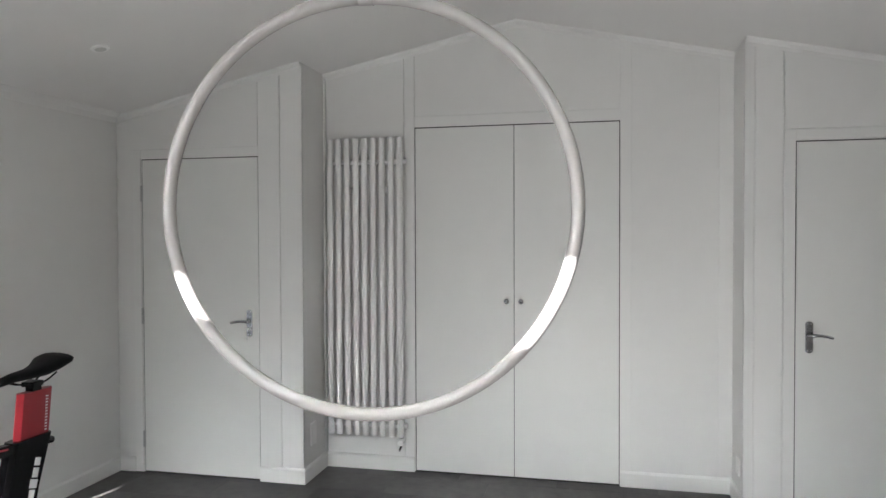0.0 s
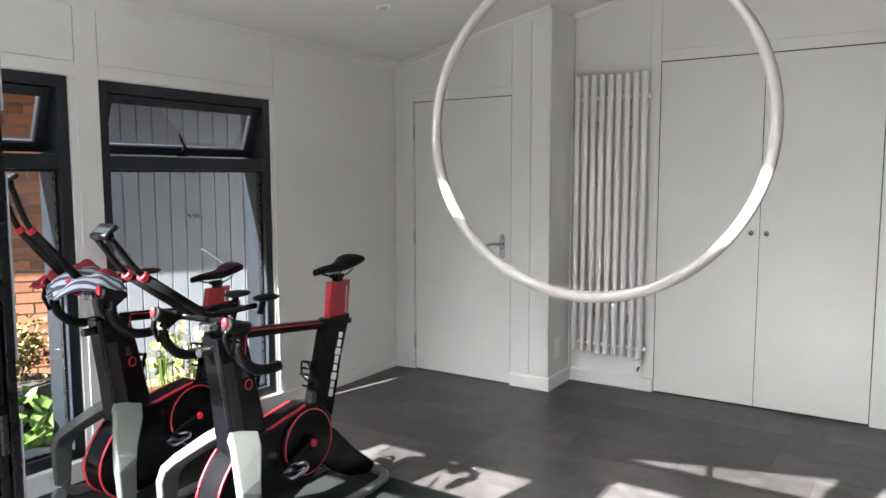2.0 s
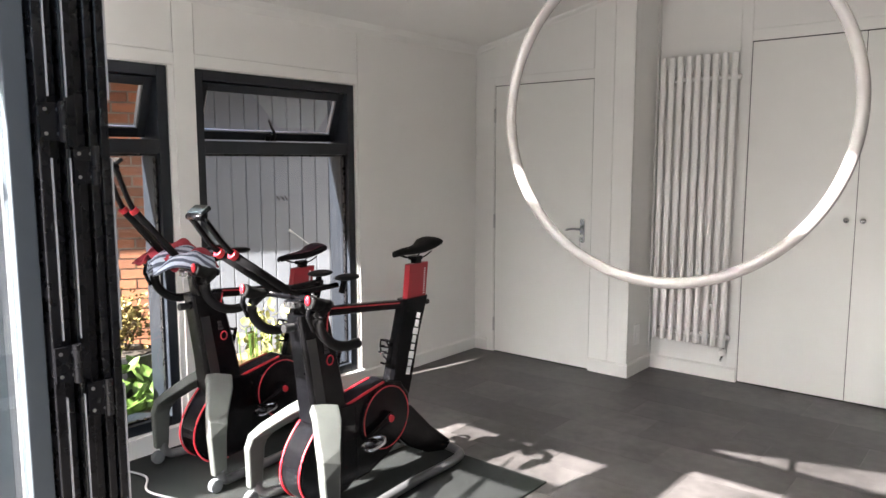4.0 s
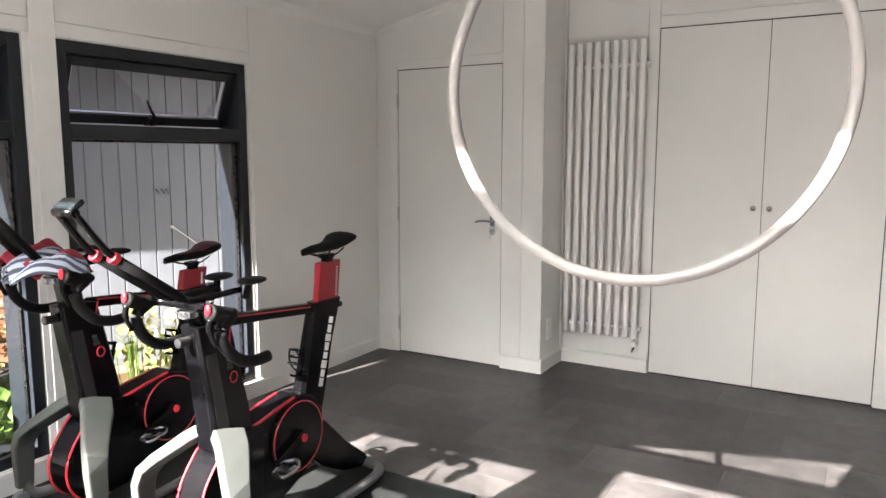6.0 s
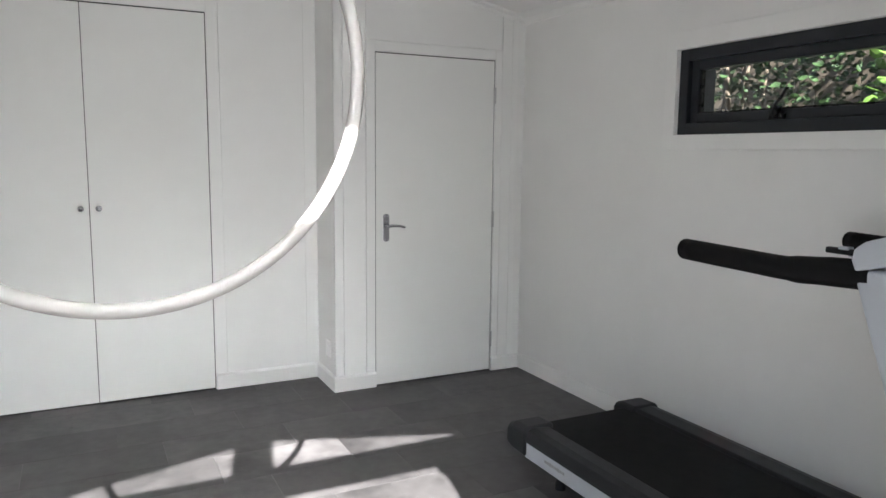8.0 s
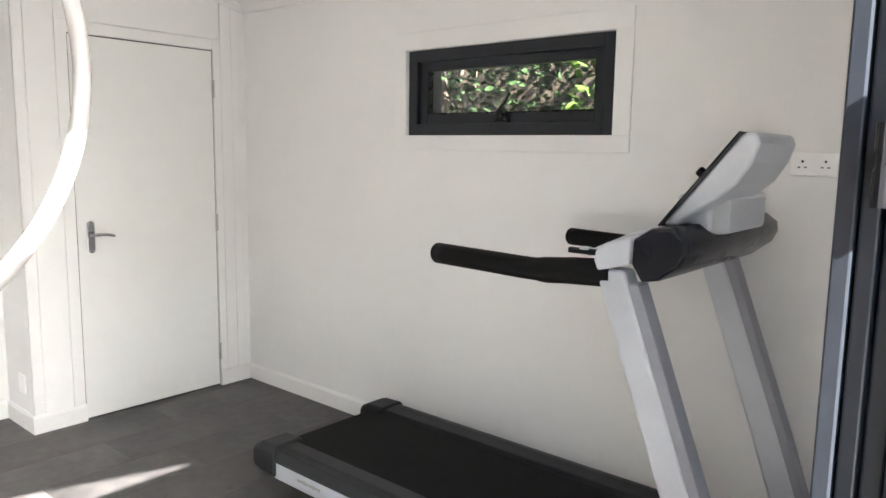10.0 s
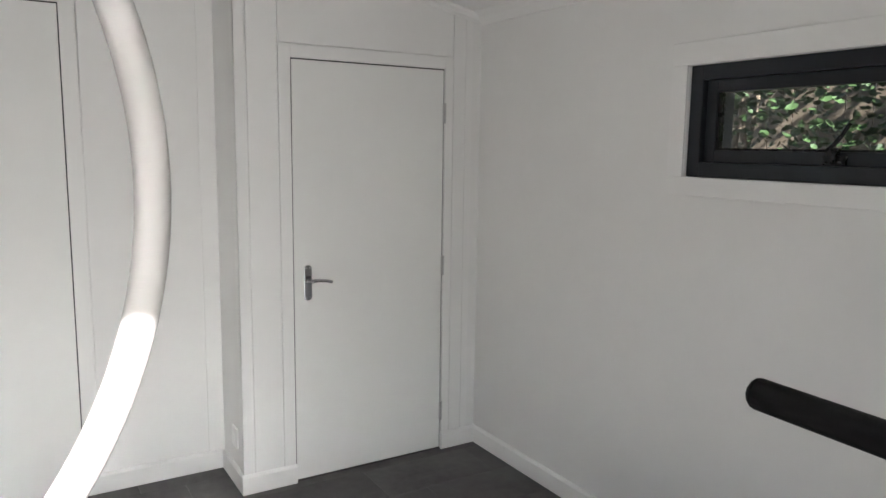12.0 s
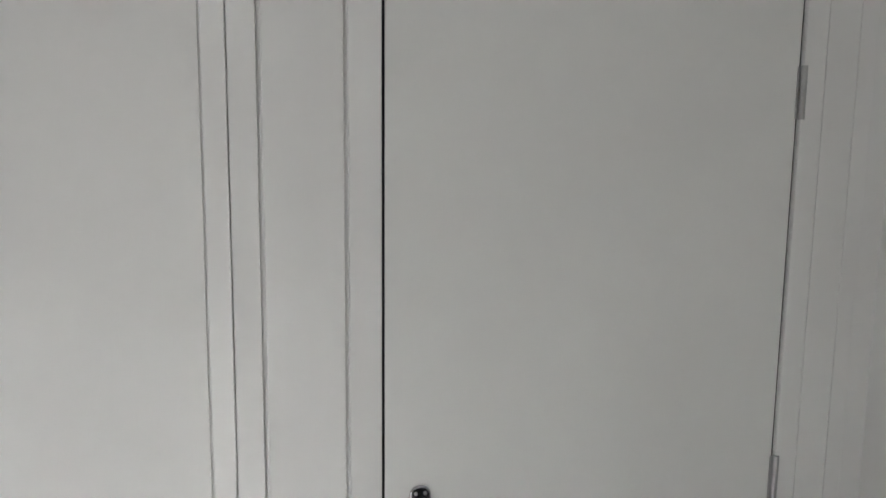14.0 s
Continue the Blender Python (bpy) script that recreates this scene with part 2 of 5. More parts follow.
# ---- trim, doors and windows ----
def trim_boards():
    p = 0.009
    zc = ceil_z
    bm = bmesh.new()
    # left door surround: stiles to the ceiling, rail over the door
    box(bm, -0.905, -0.846, YL - p, YL, 0, 2.115)
    box(bm, -0.846, -0.011, YL - p, YL, 2.056, 2.115)
    prism(bm, [(-0.011, 0), (0.135, 0), (0.135, zc(0.135) - .01), (-0.011, zc(-0.011) - .01)], "y", YL - p, YL)
    structure("trim", bm, TRIM, "white painted door surround boards", "trim", bevel=0.002)
    bm = bmesh.new()
    prism(bm, [(0.142, 0), (JL + 0.006, 0), (JL + 0.006, zc(JL) - .01), (0.142, zc(0.142) - .01)], "y", YL - p, YL)
    box(bm, JL, JL + 0.006, YL - p, YL + 0.05, 0, zc(JL) - .01)
    box(bm, JL, JL + 0.012, YB - 0.03, YB, 0, zc(JL) - .01)
    structure("trim_corner", bm, TRIM, "white painted corner board of the recess", "trim", bevel=0.002)
    # cupboard surround
    bm = bmesh.new()
    for a, b in ((0.836, 0.904), (2.206, 2.272)):
        prism(bm, [(a, 0), (b, 0), (b, zc(b) - .01), (a, zc(a) - .01)], "y", YB - p, YB)
    box(bm, 0.904, 2.206, YB - p, YB, 2.253, 2.322)
    prism(bm, [(2.78, 0), (JR, 0), (JR, zc(JR) - .01), (2.78, zc(2.78) - .01)], "y", YB - 0.004, YB)
    structure("trim_cupboard", bm, TRIM, "white painted cupboard surround boards", "trim", bevel=0.002)
    # right door surround
    bm = bmesh.new()
    prism(bm, [(JR - 0.006, 0), (2.905, 0), (2.905, zc(2.905) - .01), (JR - 0.006, zc(JR) - .01)], "y", YR - p, YR)
    box(bm, JR - 0.006, JR, YR - p, YR + 0.05, 0, zc(JR) - .01)
    prism(bm, [(2.912, 0), (3.05, 0), (3.05, zc(3.05) - .01), (2.912, zc(2.912) - .01)], "y", YR - p, YR)
    structure("trim_corner_2", bm, TRIM, "white painted corner board of the recess", "trim", bevel=0.002)
    bm = bmesh.new()
    box(bm, 3.056, 3.114, YR - p - 0.002, YR, 0, 2.115)
    box(bm, 3.114, 3.946, YR - p - 0.002, YR, 2.056, 2.115)
    box(bm, 3.946, 3.995, YR - p - 0.002, YR, 0, 2.115)
    box(bm, 4.075, 4.115, YR - 0.004, YR, 0, zc(4.115) - .01)
    structure("trim_2", bm, TRIM, "white painted door surround boards", "trim", bevel=0.002)
    # flat panels, set a hair's breadth from the boards round them
    g, q = 0.004, 0.007

    def panel(y, a, b, z0, thick=q):
        bm = bmesh.new()
        xs = [a, RIDGE, b] if a < RIDGE < b else [a, b]
        prism(bm, [(a, z0), (b, z0)] + [(x, zc(x) - 0.012) for x in reversed(xs)], "y", y - thick, y)
        return bm
    bm = panel(YL, -0.846 + g, -0.011 - g, 2.115 + g)
    structure("wall_panel", bm, PAINT, "white painted panel over the door", "panel", bevel=0.001)
    bm = panel(YB, 0.904 + g, 2.206 - g, 2.322 + g)
    structure("wall_panel_2", bm, PAINT, "white painted panel over the cupboard", "panel", bevel=0.001)
    bm = panel(YB, JL + 0.018, 0.836 - g, 0.0)
    structure("wall_panel_3", bm, PAINT, "white painted panel behind the radiator", "panel", bevel=0.001)
    bm = panel(YB, 2.272 + g, 2.78 - g, 0.0)
    structure("wall_panel_4", bm, PAINT, "white painted panel beside the cupboard", "panel", bevel=0.001)
    bm = panel(YR, 3.056, 3.995, 2.115 + g)
    structure("wall_panel_5", bm, PAINT, "white painted panel over the door", "panel", bevel=0.001)
    bm = panel(YR, 3.995 + g, 4.075 - g, 0.0)
    structure("wall_panel_6", bm, PAINT, "narrow white painted panel beside the door", "panel", bevel=0.001)
    for name, a, b in (("wall_panel_7", YF1, 2.33 - g), ("wall_panel_8", 2.447 + g, 3.606)):
        structure(name, boxes((XL, XL + q, a, b, 2.036 + g, EAVE - 0.04)), PAINT, "white painted panel over the window", "panel", bevel=0.001)
    structure("wall_panel_9", boxes((XL, XL + q, 3.606 + g, YL - 0.01, 0.0, EAVE - 0.04)), PAINT, "white painted panel beside the window", "panel", bevel=0.001)
    # boards over and between the tall windows
    bm = bmesh.new()
    box(bm, XL, XL + p, YF1, 2.33, 1.974, 2.036)
    box(bm, XL, XL + p, 2.33, 2.447, 0.0, EAVE - .01)
    box(bm, XL, XL + p, 2.447, 3.606, 1.974, 2.036)
    structure("trim_windows", bm, TRIM, "white painted boards round the tall windows", "trim", bevel=0.002)
    # small window surround
    bm = boxes((XR - 0.010, XR, 2.296, 3.585, 1.972, 2.055), (XR - 0.010, XR, 2.296, 3.585, 1.489, 1.558),
               (XR - 0.010, XR, 2.296, 2.373, 1.558, 1.972), (XR - 0.010, XR, 3.512, 3.585, 1.558, 1.972))
    structure("trim_small_window", bm, TRIM, "flat white painted window surround", "trim", bevel=0.002)


def baseboards():
    h, d = 0.095, 0.016

    def run(name, a, b, axis, at, sgn):
        bm = bmesh.new()
        prof = [(0, 0), (sgn * d, 0), (sgn * d, h - 0.012), (sgn * d * 0.5, h), (0, h)]
        prism(bm, [(at + q, z) for q, z in prof], axis, a, b)
        structure(name, bm, TRIM, "white painted wooden skirting board", "baseboard")
    run("baseboard", YF1, YL, "y", XL, 1)
    run("baseboard_2", YF1, YR, "y", XR, -1)

    def run_y(name, a, b, at):
        bm = bmesh.new()
        prof = [(0, 0), (-d, 0), (-d, h - 0.012), (-d * 0.5, h), (0, h)]
        prism(bm, [(at + q, z) for q, z in prof], "x", a, b)
        structure(name, bm, TRIM, "white painted wooden skirting board", "baseboard")
    run_y("baseboard_3", XL + d, -0.905, YL)
    run_y("baseboard_4", -0.008, JL + d, YL - 0.006)
    run_y("baseboard_5", JL + d, 0.900, YB - 0.008)
    run_y("baseboard_6", 2.210, JR - d, YB - 0.008)
    run_y("baseboard_7", JR - d, 3.116, YR - 0.008)
    run_y("baseboard_8", 3.944, XR - d, YR - 0.008)
    run("baseboard_9", YL - 0.006, YB - 0.02, "y", JL, 1)
    run("baseboard_10", YR - 0.008, YB - 0.02, "y", JR, -1)


def coving():
    c = 0.045
    def strip(name, pts0, pts1):
        bm = bmesh.new()
        lo = [bm.verts.new(p) for p in pts0]
        hi = [bm.verts.new(p) for p in pts1]
        bm.faces.new(lo)
        bm.faces.new(hi[::-1])
        n = len(lo)
        for i in range(n):
            bm.faces.new((lo[i], lo[(i + 1) % n], hi[(i + 1) % n], hi[i]))
        structure(name, bm, TRIM, "narrow white painted coving strip", "trim")
    for name, x, s in (("coving", XL, 1), ("coving_2", XR, -1)):
        prof = [(x, EAVE - c), (x + s * 0.006, EAVE - c), (x + s * 0.03, EAVE - 0.012), (x + s * c * 1.5, EAVE + c * 1.5 * SLOPE - 0.002),
                (x + s * c * 1.5, EAVE + c * 1.5 * SLOPE + .01), (x, EAVE + .01)]
        strip(name, [(p, YF1, q) for p, q in prof], [(p, YL if s > 0 else YR, q) for p, q in prof])
    def raked(name, a, b, y):
        def sec(x):
            z = ceil_z(x)
            return [(x, y, z - c), (x, y - 0.010, z - c), (x, y - 0.012, z - c * 0.6), (x, y - 0.03, z - 0.012), (x, y - 0.035, z + .006), (x, y, z + .006)]
        strip(name, sec(a), sec(b))
    raked("coving_3", XL, JL, YL)
    raked("coving_4", JL, RIDGE, YB)
    raked("coving_5", RIDGE, JR, YB)
    raked("coving_6", JR, XR, YR)


def lever(parent, x, y, z, s, key=False):
    """Plate and curved lever on a door face at y, its lever pointing along s."""
    bm = bmesh.new()
    n = 10
    pts = []
    w, h = 0.020, 0.09
    for k in range(n + 1):
        a = math.pi * k / n
        pts.append((x + w * math.cos(a), z + h - w + w * math.sin(a) * 0.8))
    for k in range(n + 1):
        a = math.pi + math.pi * k / n
        pts.append((x + w * math.cos(a), z - h + w + w * math.sin(a) * 0.8))
    prism(bm, pts, "y", y - 0.008, y)
    plate = part("handle_plate", bm, CHROME, parent, "satin chrome backplate", bevel=0.003)
    bm = bmesh.new()
    disc(bm, (x, y - 0.02, z + 0.012), (0, 1, 0), 0.012, 0.03, 16)
    path = rounded([(x, y - 0.045, z + 0.012), (x + s * 0.025, y - 0.052, z + 0.015), (x + s * 0.065, y - 0.054, z + 0.013), (x + s * 0.108, y - 0.05, z + 0.003)], 5)
    tube(bm, path, [0.0095] * 6 + [0.008] * (len(path) - 7) + [0.006], 12)
    tube(bm, [(x, y - 0.03, z + 0.012), (x, y - 0.05, z + 0.012)], 0.0095, 12)
    part("lever", bm, CHROME, parent, "curved satin chrome lever", smooth=True)
    bm = bmesh.new()
    for dx, dz in ((-0.009, 0.072), (0.009, 0.072), (-0.009, -0.072), (0.009, -0.072)):
        disc(bm, (x + dx, y - 0.0085, z + dz), (0, 1, 0), 0.0035, 0.003, 10)
    part("screws", bm, STEEL, plate)
    if key:
        bm = bmesh.new()
        disc(bm, (x, y - 0.010, z - 0.035), (0, 1, 0), 0.009, 0.01, 14)
        box(bm, x - 0.002, x + 0.002, y - 0.035, y - 0.008, z - 0.039, z - 0.031)
        disc(bm, (x, y - 0.040, z - 0.035), (1, 0, 0), 0.011, 0.003, 14)
        tube(bm, rounded([(x, y - 0.044, z - 0.044), (x - 0.004, y - 0.04, z - 0.065), (x + 0.002, y - 0.036, z - 0.085)], 4), 0.003, 8)
        disc(bm, (x, y - 0.036, z - 0.095), (1, 0.2, 0), 0.013, 0.003, 14)
        part("key", bm, STEEL, parent, "steel keys hanging in the lock")


def flush_door(name, x0, x1, z1, y, hinge, knob_x, s, label, key=False):
    d = thing(name, label, "door", kind="structure")
    part("shadow_gap", boxes((x0 - 0.005, x1 + 0.005, y - 0.0006, y + 0.02, 0.0, z1 + 0.006)), SHADOWGAP, d)
    part("door_leaf", boxes((x0, x1, y - 0.005, y + 0.03, 0.009, z1)), DOORP, d, bevel=0.0015)
    lever(d, knob_x, y - 0.005, 1.0, s, key)
    for z in (1.83, 1.03, 0.22):
        bm = bmesh.new()
        tube(bm, [(hinge, y - 0.012, z - 0.052), (hinge, y - 0.012, z + 0.052)], 0.0065, 12)
        box(bm, hinge - 0.010, hinge + 0.010, y - 0.0075, y - 0.002, z - 0.05, z + 0.05)
        for k in (-0.02, 0.02):
            disc(bm, (hinge, y - 0.012, z + k), (0, 0, 1), 0.0072, 0.002, 12)
        part("hinge", bm, STEEL, d, "steel butt hinge")
    return d


def cupboard():
    c = thing("cupboard_door_pair", "pair of tall flush white cupboard doors, closed", "cupboard", kind="structure")
    y = YB
    part("shadow_gap", boxes((0.904, 2.206, y - 0.0006, y + 0.02, 0.0, 2.253)), SHADOWGAP, c)
    for a, b, k in ((0.909, 1.5515, 1.509), (1.5555, 2.201, 1.600)):
        leaf = part("cupboard_door", boxes((a, b, y - 0.005, y + 0.02, 0.009, 2.246)), DOORP, c, bevel=0.0015)
        bm = bmesh.new()
        prof = [(0.0, 0.011), (0.004, 0.011), (0.008, 0.007), (0.018, 0.007), (0.024, 0.014), (0.034, 0.017), (0.041, 0.012), (0.043, 0.0005)]
        tube(bm, [(k, y - 0.005 - d, 1.133) for d, r in prof], [r for d, r in prof], 20)
        part("knob", bm, CHROME, leaf, "round satin chrome knob", smooth=True)


def radiator():
    r = thing("radiator", "tall white vertical column radiator on the wall", "radiator", (0, 0, 0))
    x0, x1, z0, z1, yf = 0.325, 0.842, 0.24, 2.185, 5.165
    n = 9
    for i in range(n):
        x = x0 + 0.02 + (x1 - x0 - 0.04) * i / (n - 1)
        bm = bmesh.new()
        tube(bm, [(x, yf + 0.02, z0), (x, yf + 0.02, z0 + 0.004), (x, yf + 0.02, z1 - 0.004), (x, yf + 0.02, z1)], [0.017, 0.0195, 0.0195, 0.017], 16)
        part("column", bm, RADW, r, smooth=True)
    for z in (2.03, 0.305):
        bm = bmesh.new()
        tube(bm, [(x0 + 0.004, yf + 0.045, z), (x1 + 0.018, yf + 0.045, z)], 0.016, 14)
        part("header_pipe", bm, RADW, r, smooth=True)
    for z in (1.85, 0.5):
        for x in (0.45, 0.69):
            part("bracket", boxes((x, x + 0.03, yf + 0.03, YB, z - 0.02, z + 0.02)), RADW, r)
    bm = bmesh.new()
    tube(bm, [(0.822, yf + 0.045, 0.30), (0.822, yf + 0.045, 0.205)], 0.010, 12)
    tube(bm, rounded([(0.822, yf + 0.045, 0.21), (0.815, yf + 0.05, 0.17), (0.800, yf + 0.07, 0.14), (0.795, YB - 0.005, 0.13)], 5), 0.008, 10)
    part("pipe", bm, CHROME, r, "chrome feed pipe", smooth=True)
    bm = bmesh.new()
    disc(bm, (0.822, yf + 0.03, 0.205), (0, 1, 0.15), 0.019, 0.05, 18, 0.022)
    part("valve", bm, RADW, r, "white radiator valve", bevel=0.003)


def casement(name, label, axis_x, out, a0, a1, z0, z1, transom=None, open_deg=0.0, split=0.055, depth=0.188):
    """A dark aluminium window in a wall along y; out is +1 or -1 along x."""
    w = thing(name, label, "window", kind="structure")
    f = split
    xi = axis_x
    xo = axis_x + out * depth
    xa, xb = min(xi, xo), max(xi, xo)
    fr = [(xa, xb, a0, a0 + f, z0, z1), (xa, xb, a1 - f, a1, z0, z1), (xa, xb, a0 + f, a1 - f, z1 - f, z1), (xa, xb, a0 + f, a1 - f, z0, z0 + f)]
    if transom:
        fr.append((xa, xb, a0 + f, a1 - f, transom - 0.035, transom + 0.035))
    part("window_frame", boxes(*fr), ANTHR, w, bevel=0.003)
    gx = axis_x + out * 0.04
    if transom:
        part("pane", boxes((gx - 0.003, gx + 0.003, a0 + f + .001, a1 - f - .001, z0 + f + .001, transom - 0.036)), GLASS, w).visible_shadow = False
        beads = [(gx - 0.012, gx + 0.012, a0 + f, a0 + f + 0.012, z0 + f, transom - 0.035), (gx - 0.012, gx + 0.012, a1 - f - 0.012, a1 - f, z0 + f, transom - 0.035),
                 (gx - 0.012, gx + 0.012, a0 + f + .012, a1 - f - .012, transom - 0.047, transom - 0.035), (gx - 0.012, gx + 0.012, a0 + f + .012, a1 - f - .012, z0 + f, z0 + f + 0.012)]
        part("glazing_bead", boxes(*beads), BLACKM, w)
        vz0 = transom + 0.035
    else:
        vz0 = z0 + f
    # top-hung vent
    vz1 = z1 - f
    h, g = vz1 - vz0, 0.045
    b0, b1 = a0 + f + 0.004, a1 - f - 0.004
    sash = part("sash", boxes((-0.022, 0.022, b0, b0 + g, -h, 0), (-0.022, 0.022, b1 - g, b1, -h, 0), (-0.022, 0.022, b0 + g, b1 - g, -g, 0), (-0.022, 0.022, b0 + g, b1 - g, -h, -h + g)), ANTHR, w, bevel=0.003)
    sash.location = (axis_x + out * 0.045, 0, vz1)
    sash.rotation_euler = (0, radians(open_deg) * (1 if out < 0 else -1), 0)
    part("sash_pane", boxes((-0.003, 0.003, b0 + g - .002, b1 - g + .002, -h + g - .002, -g + .002)), GLASS, sash).visible_shadow = False
    part("gasket", boxes((-0.014, 0.014, b0 + g, b0 + g + 0.008, -h + g, -g), (-0.014, 0.014, b1 - g - 0.008, b1 - g, -h + g, -g), (-0.014, 0.014, b0 + g + .008, b1 - g - .008, -h + g, -h + g + 0.008)), STEEL if open_deg else BLACKM, sash)
    bm = bmesh.new()
    ym = (a0 + a1) / 2
    s = -out
    box(bm, min(s * 0.020, s * 0.044), max(s * 0.020, s * 0.044), ym - 0.035, ym + 0.035, -h + 0.004, -h + 0.032)
    box(bm, min(s * 0.030, s * 0.060), max(s * 0.030, s * 0.060), ym - 0.014, ym + 0.016, -h + 0.010, -h + 0.058)
    tube(bm, rounded([(s * 0.035, ym, -h + 0.02), (s * 0.05, ym + 0.01, -h + 0.05), (s * 0.045, ym - 0.02, -h + 0.09), (s * 0.04, ym - 0.045, -h + 0.135)], 5), [0.011] * 5 + [0.0075] * 11, 10)
    part("window_handle", bm, BLACKM, sash, "black cockspur window handle", smooth=True)
    return w


def bifold(name, xj, s, label, leaves):
    """A jamb with its hinges at xj; s points into the opening. leaves: x of each folded leaf."""
    b = thing(name, label, "door", kind="structure")
    steps = [(1.006, 1.030, 0.075), (1.034, 1.060, 0.052), (1.063, 1.070, 0.078), (1.074, 1.098, 0.066), (1.102, 1.126, 0.042), (1.129, 1.150, 0.056), (1.153, 1.175, 0.064)]
    for y0, y1, d in steps:
        part("jamb_profile", boxes((min(xj - s * .02, xj + s * d), max(xj - s * .02, xj + s * d), y0, y1, 0.0, DH)), BLACKM if s > 0 else ANTHR, b, bevel=0.003)
    if s > 0:
        for y, d in ((1.0315, 0.079), (1.0718, 0.081), (1.1765, 0.068)):
            for z0, z1 in ((0.06, 0.36), (0.50, 0.93), (1.07, 1.50), (1.64, 1.96)):
                part("edge_strip", boxes((xj - 0.01, xj + d, y - 0.0016, y + 0.0016, z0, z1)), EDGEL, b, "thin bright metal edge strip")
    for y0, y1, z in [(y, y + 0.05, z) for z0 in (0.40, 0.97, 1.54, 2.0) for y, z in ((1.008, z0), (1.078, z0 - 0.10))]:
        bm = bmesh.new()
        xa = xj + s * 0.070
        xb = xj + s * 0.083
        box(bm, min(xa, xb), max(xa, xb), y0, y1, z, z + 0.085)
        tube(bm, [(xj + s * 0.088, y1 - 0.002, z - 0.004), (xj + s * 0.088, y1 - 0.002, z + 0.089)], 0.010, 12)
        h = part("hinge", bm, BLACKM, b, "black folding-door hinge")
        bm = bmesh.new()
        for dy in (0.012, 0.040):
            for dz in (0.015, 0.070):
                disc(bm, (xj + s * 0.084, y0 + dy, z + dz), (1, 0, 0), 0.0045, 0.004, 10)
        part("screws", bm, STEEL, h)
    for x, y1 in leaves:
        y0, z0, z1, f = y1 - 0.86, 0.03, DH - 0.03, 0.050
        leaf = part("door_leaf", boxes((x - 0.026, x + 0.026, y0, y0 + f, z0, z1), (x - 0.026, x + 0.026, y1 - f, y1, z0, z1),
                                       (x - 0.026, x + 0.026, y0 + f, y1 - f, z0, z0 + f + .03), (x - 0.026, x + 0.026, y0 + f, y1 - f, z1 - f, z1)), LEAFGREY, b, "grey-blue aluminium folding leaf", bevel=0.003)
        part("pane", boxes((x - 0.004, x + 0.004, y0 + f, y1 - f, z0 + f + .03, z1 - f)), GLASS, leaf).visible_shadow = False
        part("seal", boxes((x - 0.012, x + 0.012, y1, y1 + 0.006, z0, z1)), BLACKM, leaf)


EDGEL = shade("edge_strip_metal", (0.42, 0.42, 0.43), 0.4, 0.3, var=0.05, scale=30)
LEAFGREY = shade("leaf_aluminium", (0.062, 0.074, 0.084), 0.36, var=0.06, scale=20, bump=0.02, bscale=400)

trim_boards()
baseboards()
coving()
flush_door("door_1", -0.836, -0.016, 2.048, YL, -0.842, -0.078, -1, "flush white door with lever handle and keys in the lock", key=True)
flush_door("door_2", 3.120, 3.940, 2.048, YR, 3.946, 3.186, 1, "flush white door with satin lever handle, closed")
cupboard()
radiator()
casement("window_1", "tall dark aluminium window, top vent open", XL - 0.012, -1, 1.30, 2.30, 0.105, 1.97, 1.565, 20)
casement("window_2", "tall dark aluminium window, top vent open", XL - 0.012, -1, 2.45, 3.59, 0.105, 1.97, 1.565, 20)
casement("window_3", "small high dark aluminium window with black handle", XR + 0.012, 1, 2.375, 3.51, 1.56, 1.97, None, 0, 0.055)
part("window_sill", boxes((XL, XL + 0.02, 1.28, 3.63, 0.080, 0.103)), TRIM, bpy.data.objects["window_2"], "white painted sill board", bevel=0.004)
bifold("door_3", DL, 1, "black aluminium folding door jamb with opened glass leaves", ((0.602, 0.998), (0.535, 0.935)))
bifold("door_4", DR, -1, "dark aluminium folding door jamb with black hinges", ((2.64, 0.935), (2.70, 0.935)))


def front_window(name, a0, a1):
    w = thing(name, "dark aluminium window beside the folding doors", "window", kind="structure")
    z0, z1, f = 0.105, 1.97, 0.055
    y0, y1 = YF0 + 0.01, YF0 + 0.08
    part("window_frame", boxes((a0, a0 + f, y0, y1, z0, z1), (a1 - f, a1, y0, y1, z0, z1), (a0 + f, a1 - f, y0, y1, z1 - f, z1), (a0 + f, a1 - f, y0, y1, z0, z0 + f), (a0 + f, a1 - f, y0, y1, 1.53, 1.60)), ANTHR, w, bevel=0.003)
    for za, zb in ((z0 + f, 1.53), (1.60, z1 - f)):
        part("pane", boxes((a0 + f, a1 - f, y0 + 0.03, y0 + 0.036, za, zb)), GLASS, w).visible_shadow = False


def gable_glass():
    g = thing("window_5", "triangular gable glazing over the doors", "window", kind="structure")
    gm = 1.54
    for s in (-1, 1):
        bm = bmesh.new()
        prism(bm, [(gm + s * 0.075, 2.16), (gm + s * 1.32, 2.16), (gm + s * 1.32, 2.254), (gm + s * 0.075, 2.569)], "y", YF0 + 0.10, YF0 + 0.106)
        part("pane", bm, GLASS, g).visible_shadow = False


front_window("window_4", -0.65, 0.40)
# unseen window, added to let more sky light onto the right side
front_window("added_window", 3.42, 4.02)
gable_glass()


